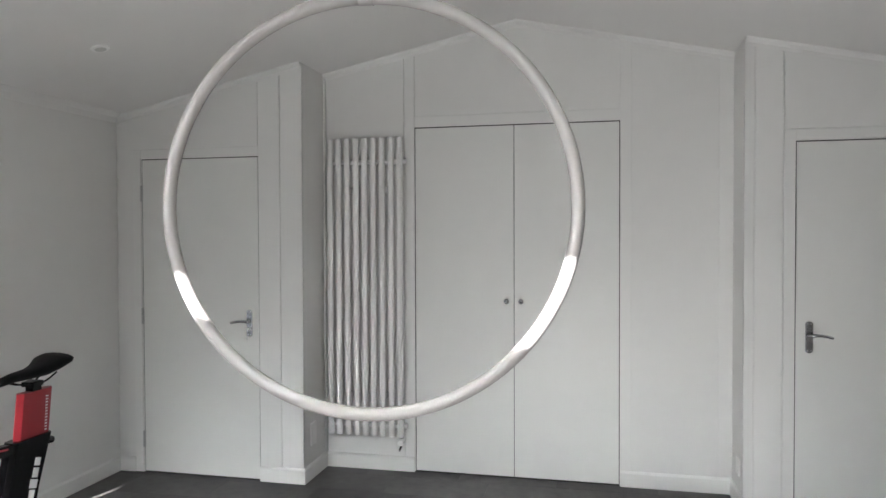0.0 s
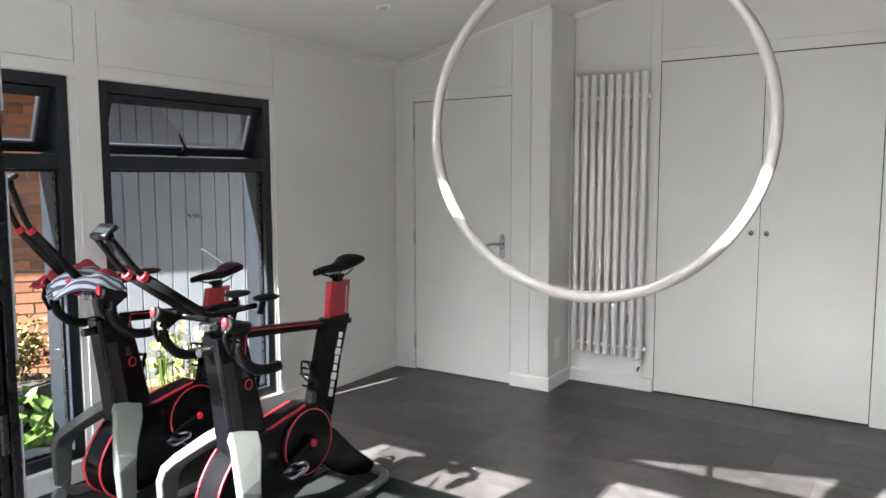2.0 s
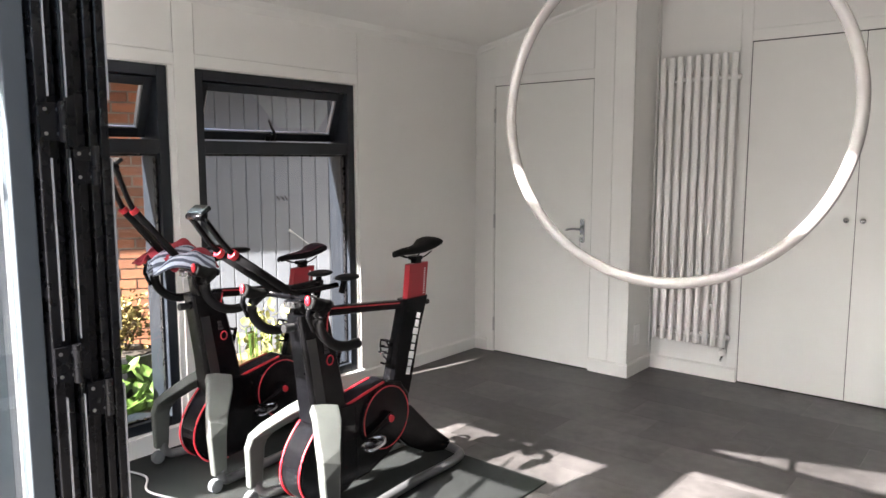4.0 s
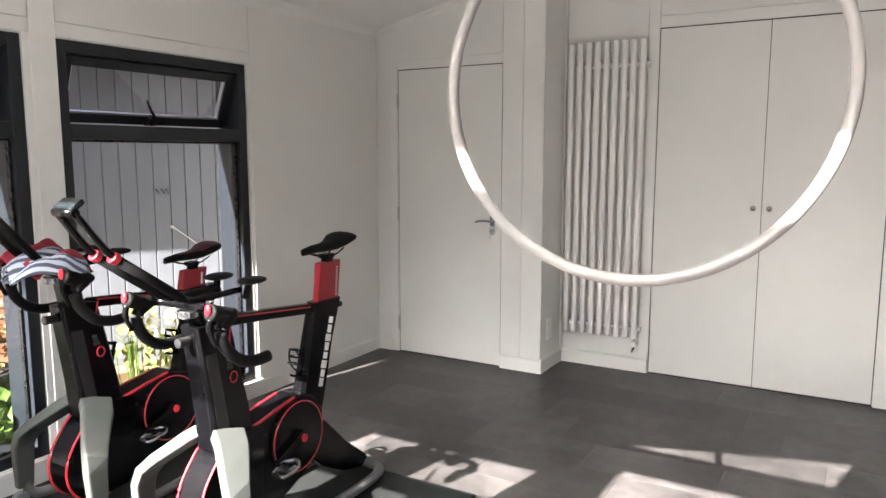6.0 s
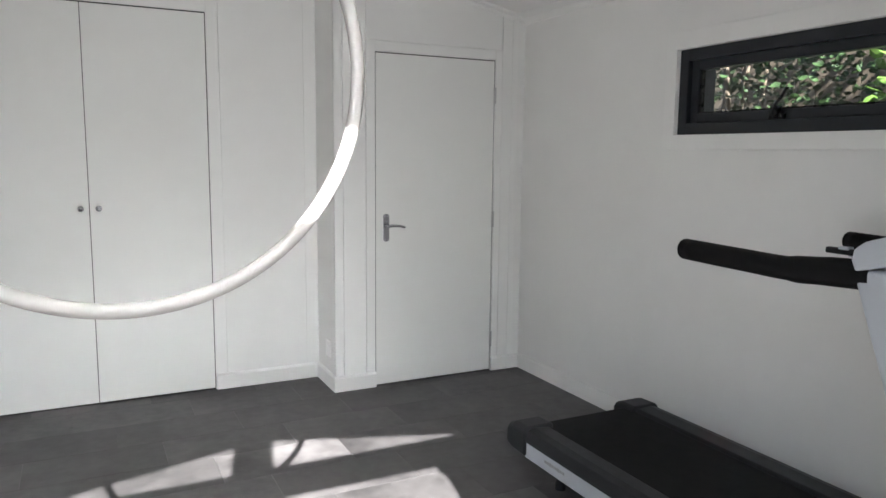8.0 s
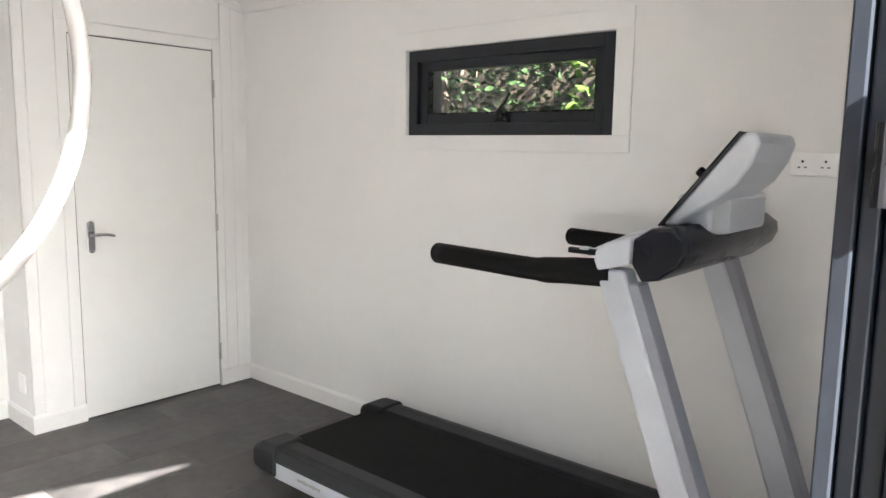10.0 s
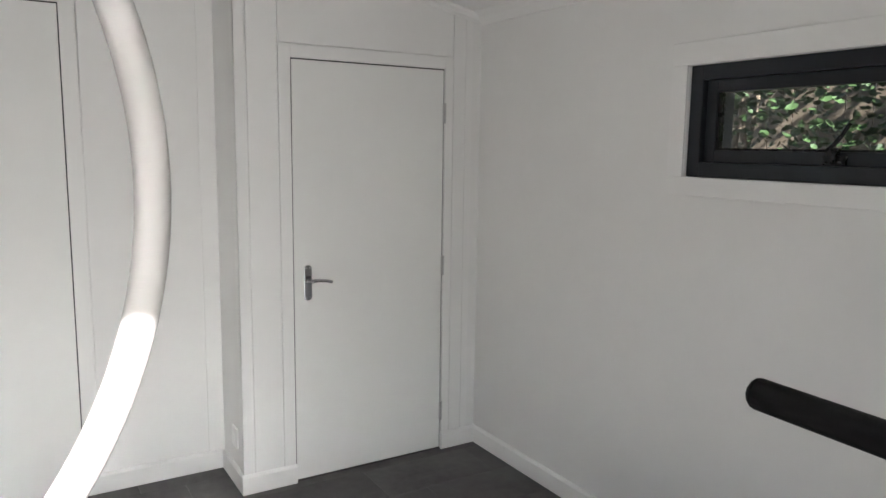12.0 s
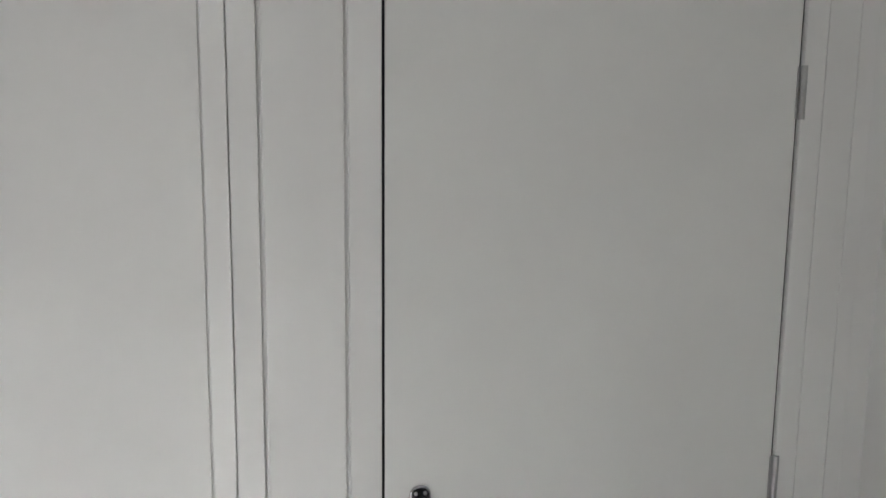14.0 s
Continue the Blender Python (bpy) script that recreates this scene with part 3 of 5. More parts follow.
# ---- fixtures ----
def ring_lamp():
    r = thing("ring_pendant_lamp", "large white ring pendant lamp, hanging unlit", "lamp", (1.594, 2.248, 1.625))
    r.rotation_euler = (0, 0, radians(6.0))
    R, t = 0.4727, 0.0155
    bm = bmesh.new()
    n = 160
    gap = 0.035
    pts = [(R * math.cos(a), 0, R * math.sin(a)) for a in (math.pi / 2 + gap + (2 * math.pi - 2 * gap) * k / n for k in range(n + 1))]
    tube(bm, pts, t, 20, up=(0, 1, 0))
    part("ring_tube", bm, RINGW, r, "white diffuser tube", smooth=True)
    bm = bmesh.new()
    pts = [(R * math.cos(a), 0, R * math.sin(a)) for a in (math.pi / 2 - gap + 2 * gap * k / 8 for k in range(9))]
    tube(bm, pts, t * 1.12, 20, up=(0, 1, 0))
    part("joint_sleeve", bm, RINGW, r, "white joining sleeve", smooth=False)
    bm = bmesh.new()
    tube(bm, [(0, 0, R + t), (0, 0, ceil_z(1.594) - 1.625)], 0.0016, 8)
    part("cable", bm, RADW, r, "thin white cable")
    bm = bmesh.new()
    tube(bm, [(0, 0, ceil_z(1.594) - 1.625 - 0.03), (0, 0, ceil_z(1.594) - 1.625 - 0.002)], [0.045, 0.05], 28)
    part("ceiling_rose", bm, RADW, r)


RINGW = shade("ring_diffuser", (0.27, 0.255, 0.245), 0.6, var=0.015, scale=4)


def downlight(x, y):
    z = ceil_z(x)
    d = thing("downlight", "small round white recessed ceiling downlight", "downlight", (x, y, z))
    d.rotation_euler = (0, -math.atan(SLOPE), 0)
    bm = bmesh.new()
    tube(bm, [(0, 0, 0.004), (0, 0, -0.004), (0, 0, -0.008)], [0.045, 0.045, 0.041], 32)
    part("bezel", bm, RADW, d, smooth=False)
    bm = bmesh.new()
    tube(bm, [(0, 0, -0.0105), (0, 0, -0.0082)], [0.026, 0.028], 28)
    part("lens", bm, LENS, d, "frosted grey lens")


LENS = shade("lamp_lens", (0.55, 0.55, 0.53), 0.3, var=0.02)
ring_lamp()
downlight(-0.331, 3.837)


def socket(name, label, at, rz, w, h, gangs):
    s = thing(name, label, "socket", at, rz)
    part("faceplate", boxes((-w / 2, w / 2, -0.010, 0.0, -h / 2, h / 2)), RADW, s, bevel=0.004)
    if gangs:
        for gx in (-0.036, 0.036):
            part("pin_holes", boxes((gx - 0.0035, gx + 0.0035, -0.0106, -0.006, 0.006, 0.014), (gx - 0.014, gx - 0.006, -0.0106, -0.006, -0.012, -0.008), (gx + 0.006, gx + 0.014, -0.0106, -0.006, -0.012, -0.008)), BLACKM, s)
        for gx in (-0.008, 0.008):
            part("rocker", boxes((gx - 0.006, gx + 0.006, -0.0135, -0.010, 0.012, 0.028)), RADW, s, bevel=0.001)
    else:
        part("rocker", boxes((-0.012, 0.012, -0.0135, -0.010, -0.016, 0.016)), RADW, s, bevel=0.002)


socket("double_socket", "white plastic double wall socket", (XR - 0.0005, 1.620, 1.461), -90, 0.150, 0.080, True)
socket("wall_plate", "small white plastic outlet plate on the recess side", (JL + 0.0005, 5.02, 0.28), 90, 0.086, 0.146, False)
socket("wall_plate", "small white plastic outlet plate on the recess side", (JR - 0.0005, 5.03, 0.24), -90, 0.086, 0.1, False)


# ---- things ----
BIKEBLK = shade("bike_black", (0.0024, 0.0024, 0.0030), 0.24, var=0.12, scale=14, bump=0.03, bscale=300, spec=0.2)
BIKEGRY = shade("bike_charcoal", (0.012, 0.012, 0.013), 0.4, var=0.1, scale=14)
RUBBER = shade("black_rubber", (0.0055, 0.0055, 0.0056), 0.6, var=0.15, scale=30, bump=0.15, bscale=250, spec=0.12)
TAPE = shade("bar_tape", (0.005, 0.005, 0.0055), 0.55, var=0.2, scale=25, bump=0.2, bscale=200, spec=0.12)
BIKERED = shade("bike_red", (0.27, 0.010, 0.018), 0.35, var=0.08, scale=10)
REDTRIM = shade("red_trim", (0.42, 0.014, 0.024), 0.35, var=0.05, scale=10)
SILVER = shade("silver_paint", (0.068, 0.074, 0.070), 0.42, 0.2, var=0.05, scale=10)
SILVERD = shade("silver_dark", (0.085, 0.088, 0.092), 0.4, 0.3, var=0.06, scale=10)
WHITEP = shade("white_print", (0.85, 0.85, 0.85), 0.5, var=0.02)
CLOTHW = shade("wine_red_vinyl", (0.045, 0.006, 0.012), 0.4, var=0.15, scale=20)
GREYP = shade("grey_print", (0.30, 0.30, 0.30), 0.5, var=0.02)
CLEARF = shade("clear_rubber", (0.13, 0.14, 0.15), 0.12, var=0.1, scale=40)
SCREEN = shade("screen_glass", (0.012, 0.016, 0.018), 0.12, var=0.1, scale=10)
NAVY = shade("treadmill_plastic", (0.0055, 0.0070, 0.0115), 0.26, var=0.1, scale=14, spec=0.4)
DARKP = shade("dark_plastic", (0.013, 0.014, 0.016), 0.5, var=0.1, scale=14, bump=0.1, bscale=400, spec=0.3)
BELT = shade("running_belt", (0.0055, 0.0055, 0.006), 0.75, var=0.12, scale=20, bump=0.2, bscale=500, spec=0.15)
MAT = shade("mat_rubber", (0.0125, 0.0140, 0.0138), 0.8, var=0.12, scale=14, bump=0.3, bscale=300, spec=0.12)


def loft(bm, secs):
    """Skins a row of closed sections that have the same number of points."""
    rings = [[bm.verts.new(p) for p in s] for s in secs]
    n = len(rings[0])
    for a, b in zip(rings, rings[1:]):
        for k in range(n):
            bm.faces.new((a[k], a[(k + 1) % n], b[(k + 1) % n], b[k]))
    bm.faces.new(rings[0][::-1])
    bm.faces.new(rings[-1])
    return bm


def rect(cx, cy, z, w, d, ch=0.25):
    """A chamfered rectangle at height z."""
    a, b = w / 2, d / 2
    c = min(a, b) * ch
    return [(cx + x, cy + y, z) for x, y in ((-a + c, -b), (a - c, -b), (a, -b + c), (a, b - c), (a - c, b), (-a + c, b), (-a, b - c), (-a, -b + c))]


def blade(path, wides, thins):
    """A flat bar whose broad side runs fore and aft, along a path of points."""
    path = [Vector(p) for p in path]
    secs = []
    for i, p in enumerate(path):
        d = (path[min(i + 1, len(path) - 1)] - path[max(i - 1, 0)]).normalized()
        w = (Vector((0, 1, 0)) - d * d.y).normalized() * (wides[i] / 2)
        t = d.cross(w).normalized() * (thins[i] / 2)
        secs.append([p + w + t, p - w + t, p - w - t, p + w - t])
    return loft(bmesh.new(), secs)


def saddle(parent, y, z, tilt, nose_red=False):
    prof = [(-0.130, 0.010, 0.012, 0.000), (-0.120, 0.019, 0.018, 0.004), (-0.07, 0.022, 0.022, 0.007), (-0.01, 0.030, 0.026, 0.006), (0.04, 0.050, 0.030, 0.008),
            (0.085, 0.070, 0.034, 0.018), (0.115, 0.070, 0.032, 0.022), (0.132, 0.048, 0.020, 0.020)]
    secs = []
    for dy, hw, th, dz in prof:
        ring = []
        for k in range(14):
            a = 2 * math.pi * k / 14
            zz = math.sin(a)
            ring.append((hw * math.cos(a), dy, dz + (0.35 * th * zz if zz > 0 else 0.65 * th * zz)))
        secs.append(ring)
    secs = [[(x * 1.08, y * 1.1, z * 1.55) for x, y, z in r] for r in secs]
    bm = loft(bmesh.new(), secs)
    s = part("saddle", bm, RUBBER, parent, "black padded saddle", smooth=True)
    s.location = (0, y, z)
    s.rotation_euler = (radians(tilt), 0, 0)
    if nose_red:
        bm = loft(bmesh.new(), [[(hw * 0.80 * math.cos(a), dy * 1.1, 1.55 * dz + 0.56 * th * (0.62 + 0.42 * math.sin(a))) for a in (math.pi * k / 7 for k in range(8))] for dy, hw, th, dz in prof[2:7]])
        part("saddle_panel", bm, CLOTHW, s, "dark wine-red top panel", smooth=True)
    bm = bmesh.new()
    for sx in (-1, 1):
        tube(bm, rounded([(sx * 0.008, -0.09, -0.012), (sx * 0.022, -0.03, -0.032), (sx * 0.022, 0.04, -0.034), (sx * 0.03, 0.09, -0.012)], 4), 0.0035, 8)
    box(bm, -0.026, 0.026, -0.018, 0.028, -0.044, -0.026)
    box(bm, -0.016, 0.016, -0.012, 0.03, -0.075, -0.04)
    part("saddle_clamp", bm, BIKEBLK, s, bevel=0.002)


def bottle_cage(parent, x, y, z, lean):
    bm = bmesh.new()
    r = 0.037
    for h, a0, a1 in ((0.11, -150, 150), (0.075, -120, 120), (0.04, -150, 150)):
        pts = [(r * math.sin(radians(a0 + (a1 - a0) * k / 12)), r * -math.cos(radians(a0 + (a1 - a0) * k / 12)) - r, h) for k in range(13)]
        tube(bm, pts, 0.005, 8)
    box(bm, -0.011, 0.011, -0.006, 0.004, -0.02, 0.12)
    for sx in (-1, 1):
        tube(bm, rounded([(sx * 0.01, -0.004, 0.0), (sx * 0.034, -0.03, 0.03), (sx * 0.036, -0.05, 0.075), (sx * 0.02, -0.07, 0.112)], 4), 0.005, 8)
    tube(bm, rounded([(0, 0, -0.018), (0, -0.03, -0.024), (0, -0.06, -0.018)], 4), 0.006, 8)
    c = part("bottle_cage", bm, BIKEBLK, parent, "black plastic bottle cage", smooth=True)
    c.location = (x, y, z)
    c.scale = (0.8, 0.8, 0.8)
    c.rotation_euler = (radians(lean), 0, 0)


def print_row(name, n, parent, p0, p1, up, size, depth, normal, mat, label):
    """A line of plain upright bars in place of lettering, from p0 to p1."""
    p0, p1, up, normal = Vector(p0), Vector(p1), Vector(up).normalized(), Vector(normal).normalized()
    bm = bmesh.new()
    run = (p1 - p0)
    for i in range(n):
        c = p0 + run * ((i + 0.5) / n)
        w = run * ((0.46, 0.40, 0.44, 0.36)[i % 4] / n)
        tall = size * (0.95 if i % 3 == 2 else 0.7)
        vs = []
        for d in (0, depth):
            for sw, su in ((-1, -0.5), (1, -0.5), (1, 0.5), (-1, 0.5)):
                vs.append(bm.verts.new(c + w * sw + up * (su * tall) + normal * d))
        for f in ((0, 1, 2, 3), (7, 6, 5, 4), (0, 4, 5, 1), (1, 5, 6, 2), (2, 6, 7, 3), (3, 7, 4, 0)):
            bm.faces.new([vs[k] for k in f])
    part(name, bm, mat, parent, label)


def bike(label, at, rz, saddle_z, bar_z, saddle_dy, aero, clamp):
    b = thing("exercise_bike", label, "exercise bike", at, rz, group="exercise bikes by the window")
    # base: two splayed front legs running into a rear hoop
    for s in (-1, 1):
        bm = blade([(s * 0.045, -0.275, 0.462), (s * 0.10, -0.305, 0.425), (s * 0.195, -0.385, 0.345), (s * 0.228, -0.41, 0.305), (s * 0.240, -0.42, 0.26), (s * 0.248, -0.42, 0.08)],
                   [0.125, 0.120, 0.098, 0.092, 0.086, 0.066], [0.045, 0.044, 0.040, 0.040, 0.040, 0.036])
        leg = part("front_leg", bm, SILVER, b, "silver painted splayed leg", bevel=0.008, segs=2)
        bm = bmesh.new()
        disc(bm, (s * 0.247, -0.44, 0.034), (1, 0, 0), 0.032, 0.03, 20)
        part("foot", bm, CLEARF, leg, "clear plastic transport roller", bevel=0.006)
    rail = rounded([(0.247, -0.415, 0.10), (0.243, -0.39, 0.045), (0.225, -0.30, 0.032), (0.185, 0.10, 0.030), (0.178, 0.40, 0.030), (0.150, 0.515, 0.032), (0.07, 0.545, 0.034), (0.0, 0.548, 0.034)], 6)
    full = list(rail) + [Vector((-p.x, p.y, p.z)) for p in reversed(rail[:-1])]
    bm = bmesh.new()
    tube(bm, full, 0.023, 12, 0.9)
    part("base_rail", bm, SILVERD, b, "grey metal base rail", smooth=True)
    # front fairing with red rim
    arc = rounded([(0, -0.235, 0.445), (0, -0.33, 0.375), (0, -0.405, 0.27), (0, -0.42, 0.17), (0, -0.375, 0.085), (0, -0.29, 0.055), (0, -0.16, 0.06)], 5)
    prof = [(p.y, p.z) for p in arc] + [(-0.10, 0.10), (-0.10, 0.44)]
    bm = prism(bmesh.new(), prof, "x", -0.062, 0.062)
    fair = part("front_fairing", bm, BIKEBLK, b, "black drive housing", bevel=0.01)
    bm = bmesh.new()
    for s in (-1, 1):
        tube(bm, [(s * 0.060, p.y - 0.003, p.z) for p in arc[2:-3]], 0.0045, 8)
    part("fairing_trim", bm, REDTRIM, fair, "red rim", smooth=True)
    # casing
    prof = [(-0.20, 0.415), (-0.14, 0.440), (0.0, 0.470), (0.10, 0.488), (0.19, 0.465), (0.245, 0.39), (0.25, 0.29), (0.20, 0.195), (0.10, 0.135), (-0.02, 0.085), (-0.20, 0.075), (-0.22, 0.2)]
    body = part("casing", prism(bmesh.new(), prof, "x", -0.058, 0.058), BIKEBLK, b, "black drive casing", bevel=0.014, segs=3)
    for s in (-1, 1):
        bm = bmesh.new()
        tube(bm, [(s * 0.050, -0.15, 0.436), (s * 0.050, -0.03, 0.462), (s * 0.048, 0.08, 0.482)], 0.0065, 8)
        part("stripe", bm, REDTRIM, body, "red stripe")
        bm = disc(bmesh.new(), (s * 0.063, 0.075, 0.325), (1, 0, 0), 0.150, 0.018, 48)
        dsk = part("crank_cover", bm, BIKEBLK, b, "round black crank cover", bevel=0.004)
        bm = bmesh.new()
        pts = [(s * 0.073, 0.075 + 0.143 * math.cos(a), 0.325 + 0.143 * math.sin(a)) for a in (2 * math.pi * k / 64 for k in range(65))]
        tube(bm, pts, 0.0026, 8, cap=False)
        part("cover_ring", bm, REDTRIM, dsk, "red ring", smooth=True)
        # crank and pedal
        ang = radians(200 if s > 0 else 20)
        cy, cz = 0.075 + 0.165 * math.cos(ang), 0.325 + 0.165 * math.sin(ang)
        bm = bmesh.new()
        tube(bm, [(s * 0.088, 0.075 - 0.02 * math.cos(ang), 0.325 - 0.02 * math.sin(ang)), (s * 0.092, cy, cz)], [0.019, 0.014], 12, 0.7, up=(1, 0, 0))
        disc(bm, (s * 0.082, 0.075, 0.325), (1, 0, 0), 0.03, 0.03, 20)
        crank = part("crank_arm", bm, BIKEBLK, b, bevel=0.003)
        part("hub_cap", disc(bmesh.new(), (s * 0.101, 0.075, 0.325), (1, 0, 0), 0.016, 0.008, 20), REDTRIM, crank, "red hub cap")
        bm = bmesh.new()
        tube(bm, [(s * 0.09, cy, cz), (s * 0.185, cy, cz)], 0.007, 10)
        ring = rounded([(s * 0.115, cy - 0.045, cz - 0.012), (s * 0.175, cy - 0.045, cz - 0.012), (s * 0.185, cy + 0.02, cz + 0.004), (s * 0.145, cy + 0.055, cz + 0.012), (s * 0.108, cy + 0.02, cz + 0.004), (s * 0.115, cy - 0.045, cz - 0.012)], 4)
        tube(bm, ring, 0.007, 8, cap=False)
        box(bm, min(s * 0.115, s * 0.175), max(s * 0.115, s * 0.175), cy - 0.02, cy + 0.02, cz - 0.012, cz + 0.012)
        part("pedal", bm, CHROME, crank, "silver clip-in pedal")
        # rear leg
        prof = [(0.17, 0.36), (0.26, 0.33), (0.40, 0.19), (0.545, 0.075), (0.555, 0.04), (0.50, 0.028), (0.38, 0.055), (0.24, 0.13), (0.16, 0.20)]
        xa = (0.028, 0.060) if s > 0 else (-0.060, -0.028)
        part("rear_leg", prism(bmesh.new(), prof, "x", *xa), BIKEBLK, b, bevel=0.008)
    # column
    bm = loft(bmesh.new(), [rect(0, -0.235, 0.40, 0.105, 0.20), rect(0, -0.255, 0.55, 0.10, 0.185), rect(0, -0.30, 0.80, 0.092, 0.165), rect(0, -0.312, 0.865, 0.09, 0.158)])
    col = part("column", bm, BIKEBLK, b, "black front column", bevel=0.004)
    for s in (-1, 1):
        bm = loft(bmesh.new(), [[(s * 0.0515, -0.315, 0.46), (s * 0.0515, -0.265, 0.46), (s * 0.0535, -0.265, 0.46), (s * 0.0535, -0.315, 0.46)],
                                [(s * 0.0465, -0.358, 0.76), (s * 0.0465, -0.310, 0.76), (s * 0.0485, -0.310, 0.76), (s * 0.0485, -0.358, 0.76)]])
        part("side_panel", bm, BIKEGRY, col, "charcoal side panel")
        bm = bmesh.new()
        pts = [(s * 0.0505, -0.238 + 0.017 * math.cos(a), 0.655 + 0.02 * math.sin(a)) for a in (2 * math.pi * k / 24 for k in range(25))]
        tube(bm, pts, 0.0028, 6, cap=False)
        part("badge", bm, REDTRIM, col, "red ring badge")
        bm = bmesh.new()
        tube(bm, rounded([(s * 0.0495, -0.25, 0.775), (s * 0.0475, -0.245, 0.82), (s * 0.0465, -0.235, 0.862)], 5), 0.003, 6)
        part("badge_line", bm, REDTRIM, col, "red line")
        print_row("badge_bars", 3, col, (s * 0.0495, -0.262, 0.73), (s * 0.0495, -0.252, 0.685), (0, 1, 0), 0.03, 0.0012, (s, 0, 0), SHADOWGAP, "dark printed mark")
    bm = disc(bmesh.new(), (0.0, -0.41, 0.815), (0, 1, 0), 0.017, 0.05, 16)
    part("adjust_knob", bm, BIKEGRY, b, "grey height knob", bevel=0.003)
    # post, clamp and handlebar
    bm = loft(bmesh.new(), [rect(0, -0.318, 0.855, 0.060, 0.085), rect(0, -0.335, bar_z - 0.02, 0.060, 0.085)])
    post = part("stem_post", bm, BIKEBLK, b, "black stem post", bevel=0.003)
    bm = bmesh.new()
    for k in range(5):
        box(bm, 0.0302, 0.0312, -0.312, -0.300, 0.875 + k * 0.016, 0.880 + k * 0.016)
    part("scale_marks", bm, WHITEP, post)["kind"] = "stuff"
    part("clamp_knob", disc(bmesh.new(), (0, -0.385, bar_z - 0.015), (0, 0, 1), 0.036, 0.03, 24), CHROME, b, "chrome headset clamp", bevel=0.006)
    bm = bmesh.new()
    tube(bm, rounded([(-0.205, -0.40, bar_z), (-0.19, -0.355, bar_z + 0.002), (-0.12, -0.34, bar_z), (0.12, -0.34, bar_z), (0.19, -0.355, bar_z + 0.002), (0.205, -0.40, bar_z)], 5), 0.0155, 12)
    bar = part("handlebar", bm, BIKEBLK, b, smooth=True)
    for s in (-1, 1):
        bm = bmesh.new()
        path = rounded([(s * 0.205, -0.385, bar_z), (s * 0.208, -0.430, bar_z - 0.035), (s * 0.212, -0.420, bar_z - 0.095), (s * 0.216, -0.365, bar_z - 0.150), (s * 0.218, -0.300, bar_z - 0.170), (s * 0.22, -0.235, bar_z - 0.168)], 5)
        tube(bm, path, 0.0205, 12)
        part("drop", bm, TAPE, bar, "taped drop grip", smooth=True)
        bm = bmesh.new()
        tube(bm, rounded([(s * 0.20, -0.375, bar_z + 0.004), (s * 0.203, -0.42, bar_z + 0.010), (s * 0.205, -0.455, bar_z + 0.022), (s * 0.205, -0.475, bar_z + 0.028)], 4), [0.022] * 4 + [0.026] * 4 + [0.029] * 4 + [0.023], 12)
        hood = part("brake_hood", bm, RUBBER, b, smooth=True)
        bm = bmesh.new()
        tube(bm, rounded([(s * 0.205, -0.470, bar_z + 0.01), (s * 0.206, -0.478, bar_z - 0.03), (s * 0.208, -0.455, bar_z - 0.085)], 4), [0.011] * 5 + [0.008] * 4, 10)
        part("brake_lever", bm, BIKEBLK, hood, smooth=True)
        bm = ball(bmesh.new(), (s * 0.205, -0.478, bar_z + 0.036), 0.020, 0.7, 0.45, 1.0)
        part("hood_cap", bm, REDTRIM, hood, "red hood end cap", smooth=True)
    # aero bars with arm pads
    ay, az = aero
    for s in (-1, 1):
        bm = bmesh.new()
        path = rounded([(s * 0.06, -0.20, bar_z + 0.045), (s * 0.055, -0.36, bar_z + 0.040), (s * 0.05, -0.45, bar_z + 0.055), (s * 0.045, clamp[0], clamp[1]), (s * 0.04, ay, az)], 6)
        tube(bm, path, 0.0115, 12)
        ab = part("aero_bar", bm, BIKEBLK, b, "black aero extension", smooth=True)
        bm = bmesh.new()
        q0, q1 = path[12], path[18]
        tube(bm, [q0, q1], 0.0165, 12)
        part("aero_grip", bm, TAPE, ab, "ribbed black grip", smooth=True)
        d = (q1 - q0).normalized()
        bm = bmesh.new()
        tube(bm, [q1, q1 + d * 0.022], 0.019, 14)
        part("grip_clamp", bm, REDTRIM, ab, "red grip clamp", bevel=0.002)
        bm = ball(bmesh.new(), (s * 0.085, -0.165, bar_z + 0.075), 0.05, 0.85, 1.25, 0.28)
        pad = part("arm_pad", bm, RUBBER, b, "black padded arm rest", smooth=True)
        bm = bmesh.new()
        tube(bm, [(s * 0.075, -0.19, bar_z + 0.01), (s * 0.08, -0.175, bar_z + 0.068)], 0.013, 10)
        part("pad_riser", bm, BIKEBLK, pad)
    bm = bmesh.new()
    tube(bm, [(-0.05, ay, az), (0.05, ay, az)], 0.013, 12)
    end = part("bar_bridge", bm, BIKEBLK, b, smooth=True)
    scr = part("display", boxes((-0.045, 0.045, -0.022, 0.022, -0.006, 0.012)), SCREEN, end, "small dark display", bevel=0.004)
    scr.location = (0, ay + 0.015, az + 0.02)
    scr.rotation_euler = (radians(35), 0, 0)
    # top tube, seat tube, seat post
    bm = loft(bmesh.new(), [[(x, y, z) for x, z in ((-0.022, z0), (0.022, z0), (0.022, z0 + 0.04), (-0.022, z0 + 0.04))] for y, z0 in ((0.26, 0.79), (0.0, 0.815), (-0.25, 0.835))])
    tt = part("top_tube", bm, BIKEBLK, b, "black top tube", bevel=0.008)
    for s in (-1, 1):
        bm = tube(bmesh.new(), [(s * 0.0215, 0.22, 0.823), (s * 0.0215, 0.0, 0.845), (s * 0.0215, -0.22, 0.866)], 0.0035, 6)
        part("tube_stripe", bm, REDTRIM, tt, "red line")
